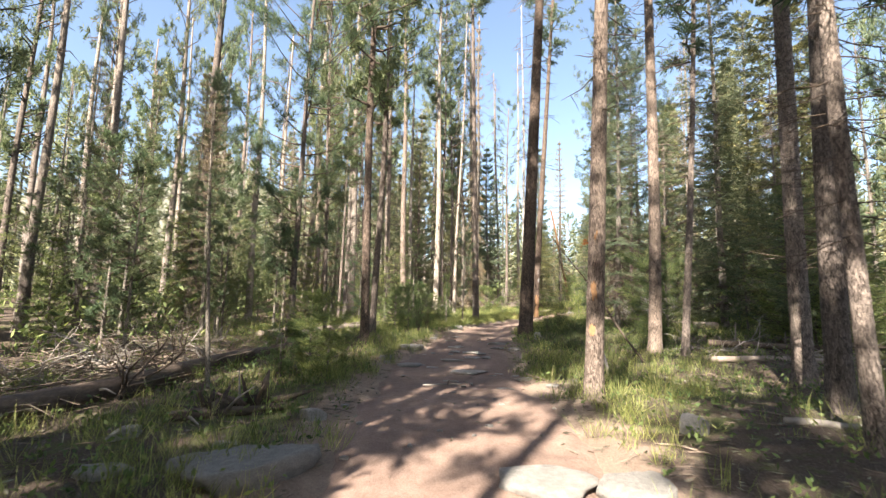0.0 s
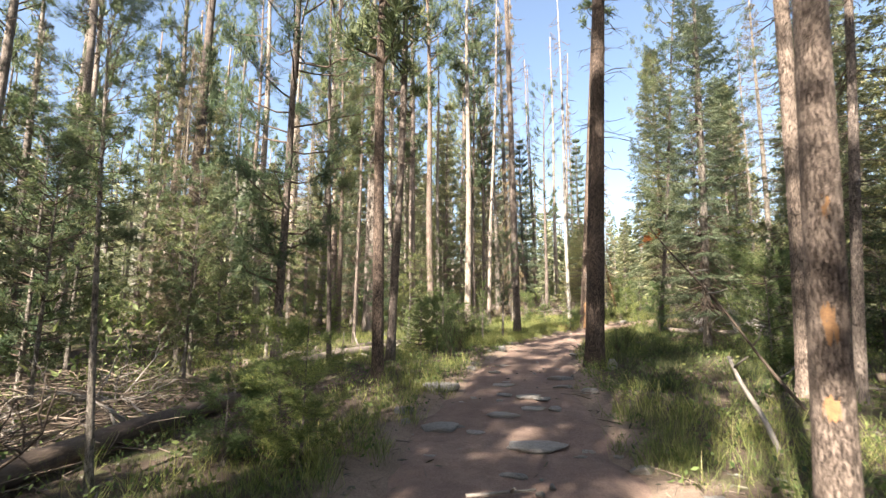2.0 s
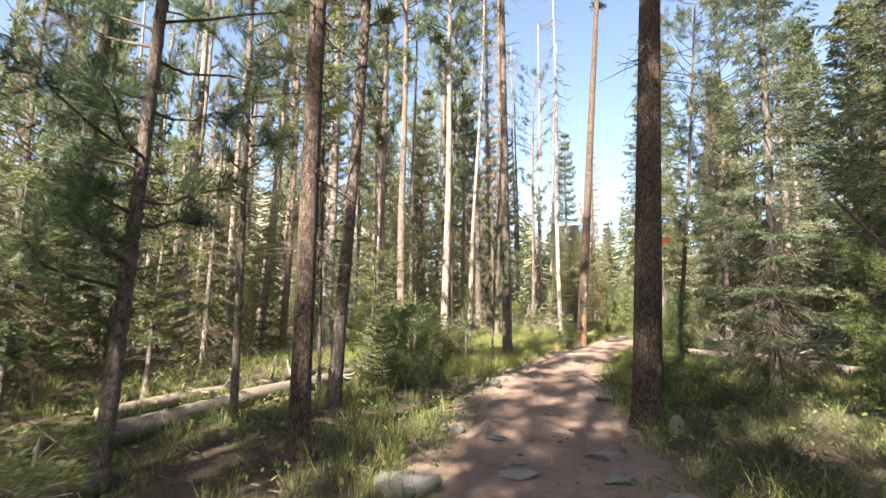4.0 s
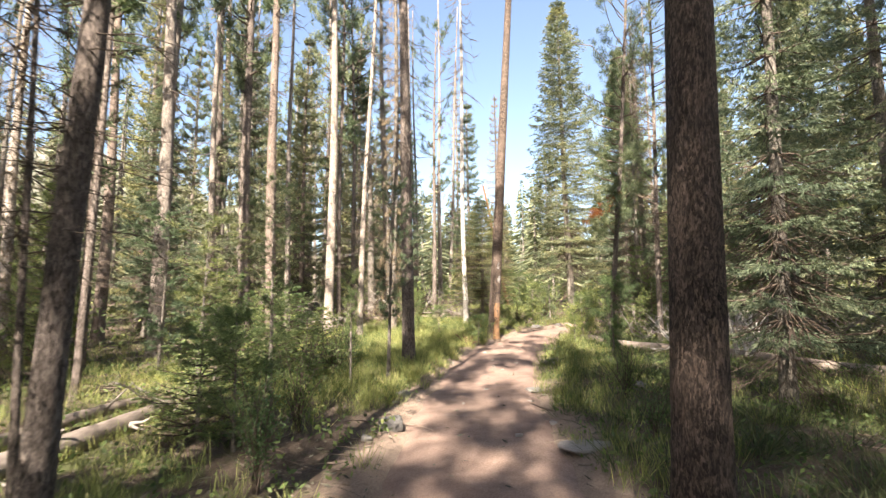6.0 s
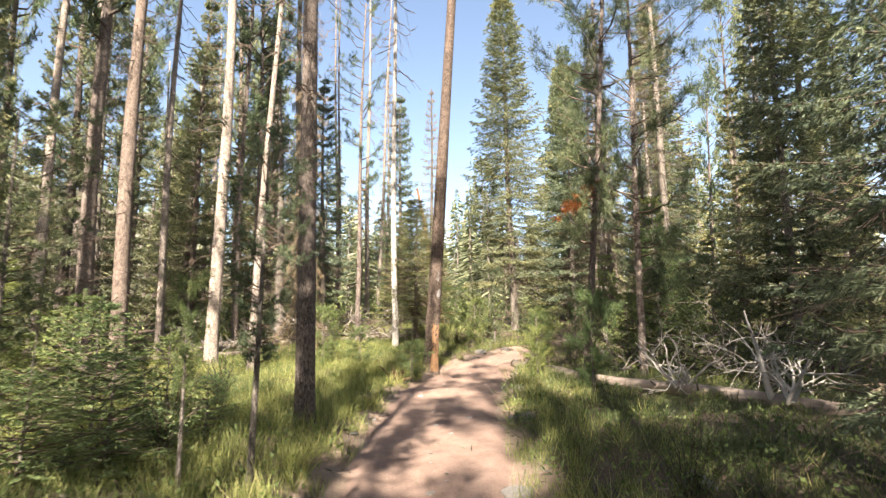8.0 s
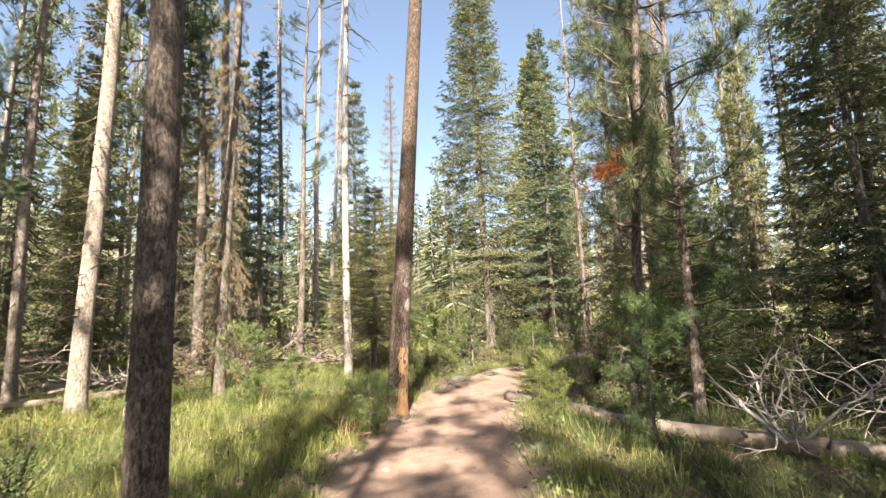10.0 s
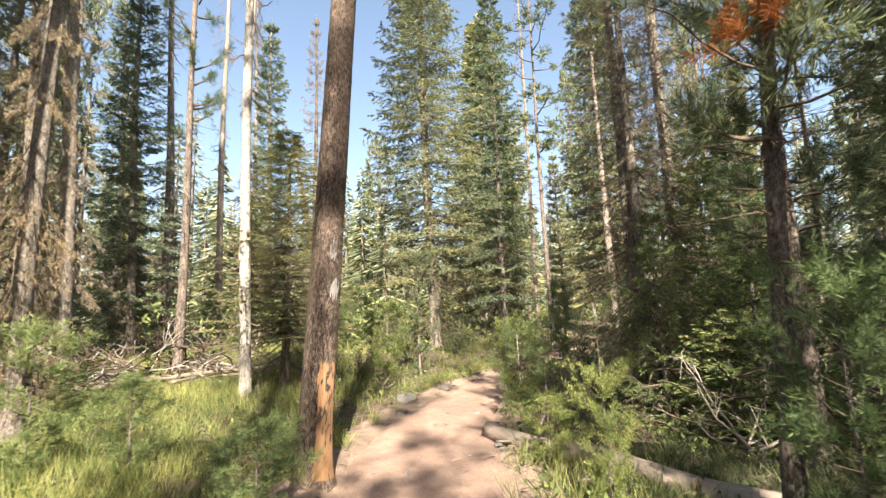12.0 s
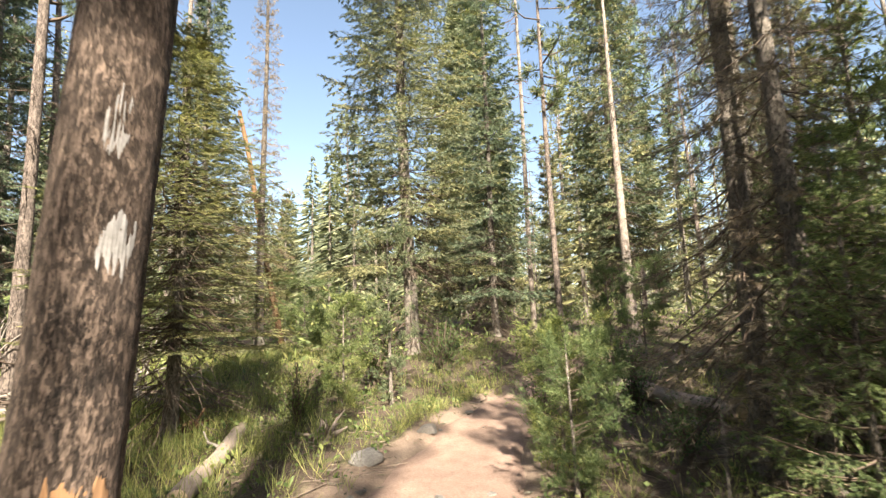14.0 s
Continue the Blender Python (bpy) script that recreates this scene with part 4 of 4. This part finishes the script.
stone(.34, 7.05, .26, .15, .05, 10, 1, "flat stone embedded in the dirt path")
stone(-.62, 9.3, .24, .18, .12, 30, 3)
stone(1.12, 10.0, .16, .12, .06, 0, 0, "flat stone embedded in the dirt path")
stone(-.5, 7.6, .20, .14, .06, 50, 1)
stone(.15, 8.1, .17, .10, .04, 0, 3, "flat stone embedded in the dirt path")
stone(.5, 8.9, .18, .1, .04, 40, 1, "flat stone embedded in the dirt path")
stone(.75, 8.3, .12, .09, .04, 70, 4, "flat stone embedded in the dirt path")
stone(.25, 9.6, .16, .1, .04, 15, 1, "flat stone embedded in the dirt path")
stone(-.85, 8.1, .1, .08, .07, 0, 2)
stone(1.09, 6.5, .09, .07, .05, 25, 0)
stone(.48, 13.25, .11, .1, .10, 0, 2)
stone(1.85, 12.3, .22, .15, .06, 20, 3, "flat pale stone at the edge of the path")
stone(3.66, 14.2, .16, .13, .10, 60, 4)
stone(2.4, 14.6, .12, .1, .05, 30, 1)
stone(5.9, 22.9, .14, .12, .08, 0, 2)
bed = random.Random(8)
for k in range(17):
    y = bed.uniform(5.5, 11.2)
    x = float(np.interp(y, CY, CX)) + bed.uniform(-.65, .65)
    r = bed.uniform(.05, .15)
    stone(x, y, r, r * bed.uniform(.5, .9), r * .2, bed.uniform(0, 180), k, "flat stone embedded in the dirt path")
for k in range(22):
    i = bed.randrange(80, len(CX) - 60)
    s = bed.choice((-1, 1)) * bed.uniform(1.1, 1.7)
    r = bed.uniform(.04, .11)
    stone(CX[i] + nx[i] * s * CW[i], CY[i] + ny[i] * s * CW[i], r, r * bed.uniform(.6, .9), r * .7, bed.uniform(0, 180), k)
peb = random.Random(21)
for k in range(90):
    i = peb.randrange(60, len(CX) - 30)
    s = peb.uniform(-1.15, 1.15)
    r = peb.uniform(.012, .04) * (1.4 if abs(s) > .8 else 1)
    stone(CX[i] + nx[i] * s * CW[i], CY[i] + ny[i] * s * CW[i], r, r * peb.uniform(.6, 1), r * .7, peb.uniform(0, 180), k, "small grey pebble lying on the dirt path")


# ---- logs and dead wood ----
def log(name, x0, y0, x1, y1, d0, d1, material, label, lift=0.0, stubs=5, seed=0, cut=True, z0=None, z1=None):
    rg = np.random.default_rng(seed)
    length = math.hypot(x1 - x0, y1 - y0)
    a = np.array([x0, y0, z0 if z0 is not None else ground_z(x0, y0) + d0 * .38 + lift])
    b = np.array([x1, y1, z1 if z1 is not None else ground_z(x1, y1) + d1 * .38 + lift])
    ob = new(name)
    ob.matrix_basis = Matrix.Translation(a) @ Vector(b - a).to_track_quat("X", "Z").to_matrix().to_4x4()
    length = float(np.linalg.norm(b - a))
    s = np.linspace(0, 1, max(8, int(length * 9)))
    pts = np.stack([s * length, .03 * np.sin(s * 7 + seed) * min(1, length / 3), .02 * np.sin(s * 9 + 2 * seed) * min(1, length / 3)], 1)
    soup = Soup()
    tube(soup, pts, (d0 + (d1 - d0) * s) / 2, 18, .035, rg)
    under("trunk", soup.mesh("log", material, True), ob)
    for i in range(stubs):
        f, ang = rg.uniform(.08, .92), rg.uniform(-.4, 3.5)
        r = (d0 + (d1 - d0) * f) / 2
        ln_ = rg.uniform(.06, .35)
        o = np.array([f * length, 0, 0])
        w = np.array([rg.uniform(-.5, .5), math.cos(ang), math.sin(ang)])
        sp = Soup()
        tube(sp, np.stack([o + w * r * .7, o + w * (r + ln_ * .5), o + w * (r + ln_) + rg.normal(size=3) * .03]), np.array([.018, .012, .006]) * (.6 + d0 * 2), 6)
        under("branch_stub", sp.mesh("branch_stub", DEAD_WOOD), ob)
    if cut:
        for xx in (-.004, length + .004):
            sp = Soup()
            rr = (d0 if xx < 1e-3 else d1) / 2 * .93
            end = pts[0] if xx < 1e-3 else pts[-1]
            tube(sp, np.array([[xx - .004, end[1], end[2]], [xx + .004, end[1], end[2]]]), [rr, rr * .98], 18)
            under("sawn_end", sp.mesh("sawn_end", CUT_WOOD), ob, label="pale sawn log end")
    return tagged(ob, label, "log", "fallen logs")


log("fallen_log", -3.9, 3.6, -2.7, 9.3, .24, .15, LOG_DARK, "long fallen pine log with dark bark across the forest floor", .04, 14, 1, False)
log("fallen_log", -3.35, 10.2, -1.75, 14.4, .26, .18, LOG_WOOD, "fallen grey-brown log lying behind trunks beside the path", .02, 8, 2, False)
log("fallen_log", -3.9, 10.9, -2.2, 14.9, .16, .12, LOG_WOOD, "thin fallen grey log in the grass", .02, 6, 3, False)
log("fallen_log", 5.82, 21.0, 5.86, 18.75, .17, .17, LOG_WOOD, "weathered tan log with sawn end beside the path", .03, 3, 4)
log("fallen_log", 5.86, 18.7, 7.2, 13.2, .17, .22, LOG_WOOD, "long weathered tan log lying in shaded grass", .03, 7, 5, False)
log("fallen_log", 9.85, 23.3, 9.5, 21.6, .22, .2, LOG_WOOD, "short pale weathered log lying among shrubs", .02, 2, 6)
log("fallen_log", 4.5, 22.8, 5.3, 24.35, .15, .12, LOG_WOOD, "pale smooth fallen log in grass behind a leaning pine", .0, 1, 7)
log("fallen_log", -1.3, 25.5, 2.7, 25.8, .16, .12, LOG_WOOD, "thin fallen log with broken branches in grass", .05, 10, 8, False)
log("fallen_log", 4.2, 7.95, 7.6, 7.35, .10, .06, LOG_WOOD, "pale fallen log in the shaded woods", .03, 12, 9, False)
log("fallen_log", 4.9, 9.3, 8.6, 8.2, .13, .08, LOG_DARK, "dark fallen log in the shaded woods", .06, 12, 10, False)
log("fallen_log", 5.4, 5.6, 8.0, 7.1, .13, .1, LOG_WOOD, "grey fallen log on needle litter", .02, 5, 11, False)
log("fallen_log", 2.9, 4.35, 3.5, 4.05, .07, .05, DEAD_WOOD, "short grey broken branch piece on the ground", .0, 0, 12, False)
log("fallen_log", -2.4, 23.6, .9, 24.6, .14, .1, LOG_WOOD, "thin fallen log with broken branches in grass", .03, 6, 13, False)
log("leaning_dead_pole", 3.05, 7.6, 1.84, 8.24, .035, .012, TWIG_WOOD, "thin grey dead stem leaning across bushes", 0, 5, 14, False, ground_z(3.05, 7.6), 2.85)
log("leaning_dead_pole", 2.27, 6.85, 2.2, 7.44, .045, .03, DEAD_WOOD, "bleached dead stem leaning beside a pine", 0, 1, 15, False, ground_z(2.27, 6.85), 1.47)
log("leaning_dead_pole", 8.2, 32.0, 7.0, 32.0, .16, .1, BARE_WOOD, "pale dead trunk leaning among far trees", 0, 0, 16, False, 2.3, 8.5)


log("leaning_dead_pole", 6.55, 15.75, 6.38, 15.9, .09, .02, BLEACHED, "bleached dead stem standing upright against a log", 0, 6, 17, False, ground_z(6.55, 15.75), ground_z(6.55, 15.75) + 1.2)


def bare_branch(soup, rg, p, way, length, radius, depth, curl):
    n = 7
    pts, d = [np.array(p, float)], np.array(way, float)
    for i in range(n - 1):
        d = unit(d + rg.normal(size=3) * .22 + np.array([0, 0, curl]))
        pts.append(pts[-1] + d * length / (n - 1))
    tube(soup, np.array(pts), np.linspace(radius, radius * .3, n), 5, cap=False)
    if depth:
        for i in range(rg.integers(2, 5)):
            k = rg.integers(1, n - 1)
            bare_branch(soup, rg, pts[k], unit(d + rg.normal(size=3) * .9), length * rg.uniform(.35, .7), radius * .55, depth - 1, curl)


def dead_bush(x, y, branches, length, radius, seed, label, lift=0.0, curl=0.0, up=.6, material=None, toward=(0, 0)):
    rg = np.random.default_rng(seed)
    ob = root_at("dead_branch", x, y)
    for i in range(branches):
        soup = Soup()
        a = rg.random() * 6.283
        bare_branch(soup, rg, (rg.normal() * .06, rg.normal() * .06, lift), unit(np.array([math.cos(a) + toward[0], math.sin(a) + toward[1], up * rg.uniform(.5, 1.5)])), length * rg.uniform(.6, 1.1), radius, 2, curl)
        tagged(under("branch", soup.mesh("branch", material or DEAD_WOOD), ob), kind="stuff")
    return tagged(ob, label, "dead branches", "dead branches")


dead_bush(6.35, 16.9, 8, .95, .021, 1, "tangle of bleached dead branches standing on a log", .12, .03, .8, BLEACHED)
dead_bush(6.5, 15.5, 6, .9, .022, 2, "bleached upright dead branch beside a log", .1, .06, 1.4, BLEACHED)
dead_bush(8.0, 17.0, 8, 1.5, .0115, 3, "long arching bare grey dead branches over the ground", .3, -.02, .5, BLEACHED, (-.6, -.2))
dead_bush(8.2, 17.7, 6, 1.4, .012, 4, "long arching bare grey dead branches over the ground", .1, -.03, .5, None, (-.6, -.2))
dead_bush(6.9, 18.9, 7, .9, .012, 5, "bare grey dead branches behind a log", .1, .0)
dead_bush(-4.6, 7.0, 12, 1.1, .014, 6, "heap of dry brown dead branches behind a fallen log", .05, -.04, .3)
dead_bush(-5.3, 6.2, 12, 1.2, .014, 7, "heap of dry brown dead branches behind a fallen log", .05, -.04, .3)
dead_bush(-4.3, 8.3, 10, 1.0, .012, 8, "heap of dry brown dead branches behind a fallen log", .05, -.04, .3)
dead_bush(-3.4, 5.6, 5, .9, .016, 9, "dark dead branches poking over a fallen log", .12, .0, .6, TWIG_WOOD)
dead_bush(-1.8, 14.6, 6, .7, .012, 10, "pale dead branches at the foot of a young pine", .1, -.02, .4)
for i, (x, y) in enumerate(((2.4, 26.3), (3.0, 26.5), (3.7, 26.6), (4.4, 26.4), (1.6, 26.0), (.6, 25.3), (-.4, 25.3))):
    dead_bush(x, y, 13, 1.5, .02, 30 + i, "heap of grey-brown fallen dead branches in the grass", .16, -.05, .3, TWIG_WOOD if i % 3 else None)
for i, (xa, ya, xb, yb, dd) in enumerate(((2.0, 25.9, 4.9, 26.2, .1), (1.4, 26.5, 4.3, 26.0, .08), (2.8, 26.9, 5.2, 25.9, .07), (3.2, 25.5, 4.6, 27.0, .06), (.2, 25.2, 2.4, 26.6, .08), (-1.2, 24.9, .8, 25.9, .07))):
    log("fallen_log", xa, ya, xb, yb, dd, dd * .5, LOG_WOOD, "thin grey fallen stem in a heap of deadfall", .12, 6, 70 + i, False)
for i, (x, y) in enumerate(((5.2, 6.8), (6.0, 8.2), (4.9, 8.7), (6.8, 6.9), (5.0, 5.2))):
    dead_bush(x, y, 7, 1.0, .012, 50 + i, "dry grey dead branches on the shaded forest floor", .04, -.05, .3)
dead_bush(8.4, 18.6, 7, 1.2, .012, 61, "bare grey dead branches under dark spruces", .3, .0)
dead_bush(9.0, 19.4, 7, 1.2, .012, 62, "bare grey dead branches under dark spruces", .2, .0)
dead_bush(9.8, 16.8, 8, 1.3, .012, 63, "bare grey dead branches under dark spruces", .2, .0)


def root_snag(x, y, seed, size, material, label):
    """A weathered broken stump: a few twisted upright splinters on a lump."""
    rg = np.random.default_rng(seed)
    ob = root_at("broken_stump", x, y)
    soup = Soup()
    zz = np.linspace(-.1, .2, 6) * size
    tube(soup, np.stack([rg.normal(size=6) * .012, rg.normal(size=6) * .012, zz], 1), np.array([.24, .22, .17, .15, .14, .12]) * size, 14, .16, rg)
    under("base", soup.mesh("base", material, True), ob)
    for i in range(9):
        a = i * .75 + rg.random()
        soup = Soup()
        base = np.array([math.cos(a) * .11, math.sin(a) * .11, .1]) * size
        out = rg.uniform(.0, .9) * (1 if i % 3 == 0 else .25)
        tip = base + np.array([math.cos(a) * out, math.sin(a) * out, rg.uniform(.02, .4)]) * size
        midp = (base + tip) / 2 + rg.normal(size=3) * .04 * size
        tube(soup, np.stack([base, midp, tip]), np.array([.06, .04, .012]) * size * rg.uniform(.5, 1.2), 7, .2, rg)
        under("splinter", soup.mesh("splinter", material, True), ob)
    return tagged(ob, label, "stump", "stumps")


RED_ROT = mottled("rotten_wood", (0.05, 0.03, 0.022), (0.22, 0.12, 0.07), (0.15, 0.09, 0.06), 9, 0.95, 0.9, 0.02)
root_snag(-1.75, 4.9, 1, .8, LOG_DARK, "dark weathered driftwood-like root stump in grass")
root_snag(-2.05, 4.7, 2, .6, LOG_DARK, "dark weathered driftwood-like root stump in grass")
log("broken_wood", -2.35, 4.5, -1.4, 4.95, .10, .07, LOG_DARK, "dark weathered broken wood lying in grass", 0, 2, 31, False)
log("broken_wood", -2.2, 4.85, -1.45, 5.2, .08, .05, LOG_DARK, "dark weathered broken wood lying in grass", .02, 2, 32, False)
log("broken_wood", -.2, 5.9, .25, 6.05, .025, .015, DEAD_WOOD, "thin grey stick lying on the path", -.0, 1, 33, False, .71, .71)
root_snag(2.9, 19.9, 3, .6, RED_ROT, "broken reddish rotten stump in grass beside path")
root_snag(5.85, 23.7, 4, .5, LOG_WOOD, "broken weathered stump in grass")
root_snag(4.85, 24.6, 5, .6, RED_ROT, "broken orange-brown stump behind a leaning pine")
stone(2.05, 10.72, .085, .07, .17, 20, 2, "small pale upright stone beside a pine trunk")


# ---- marks on single trees ----
def bare_patch(parent, a0, a1, z0, z1, radius, material, name, label, seed, taper=0.0):
    """A thin shell of bare wood on a trunk between two angles, with a ragged outline."""
    na, nz = 64, 60
    v = []
    for zf in np.linspace(0, 1, nz):
        for af in np.linspace(0, 1, na):
            wob = .5 * noise.noise(Vector((af * 5, zf * 1.6, seed))) + .22 * noise.noise(Vector((af * 23, zf * 2.2, seed + 4)))
            if z0 < .05:
                e = min((1 - zf) * 3, 1 - abs(af * 2 - 1)) * 1.6 - .25 + wob
            else:
                e = 1 - (af * 2 - 1) ** 2 - (zf * 2 - 1) ** 2 + wob * 1.9 - .12
            ang, z = radians(a0 + (a1 - a0) * af), z0 + (z1 - z0) * zf
            flare = (1 + 0.55 * math.exp(-max(0, z + .1) / 0.16)) * (1 - .044 * z)
            r = radius * flare * (.93 + .088 * min(1, max(0, e * 6)) + .012 * noise.noise(Vector((af * 14, zf * 2, seed + 9))))
            v.append((r * math.cos(ang), r * math.sin(ang), z))
    return under(name, mesh_from(name, np.array(v), grid_faces(nz, na), material, True), parent, label=label)


bare_patch(leaner, -124, -22, 0.0, .94, .1412, BARE_WOOD, "bare_wood", "bare orange weathered wood", 1)
SCAR = mottled("pale_grey_scar", (0.2, 0.19, 0.185), (0.4, 0.39, 0.385), (0.31, 0.3, 0.3), 9, 0.85, 0.5, 0.006)
bare_patch(leaner, -102, -70, 1.74, 1.99, .1425, SCAR, "bark_scar", "pale grey scar", 2)
bare_patch(leaner, -90, -48, 1.40, 1.62, .1425, SCAR, "bark_scar", "pale grey scar", 3)
ORANGE = mottled("orange_inner_bark", (0.13, 0.08, 0.05), (0.38, 0.2, 0.085), (0.25, 0.145, 0.08), 24, 0.9, 0.9, 0.01)
bare_patch(warm, -152, -100, .62, .76, .095, ORANGE, "bark_scar", "orange flaked bark patch", 5)
bare_patch(warm, -148, -98, .98, 1.2, .095, ORANGE, "bark_scar", "orange flaked bark patch", 6)
bare_patch(warm, -130, -100, 1.6, 1.75, .095, ORANGE, "bark_scar", "orange flaked bark patch", 7)

rg = np.random.default_rng(77)
soup = Soup()
at = np.stack([rg.uniform(-.62, -.12, 40), rg.uniform(-.3, .02, 40), rg.uniform(2.6, 2.85, 40)], 1)
at[:, 2] += (at[:, 0] + .62) * .9
brush(soup, at, rg.normal(size=(40, 3)) + np.array([-.6, 0, -.3]), rg.uniform(.06, .12, 40), 26, .08, .007, rg)
tagged(under("dead_branch", soup.mesh("dead_branch", RUST_N), rusty), "rust-red dead needles", kind="stuff")
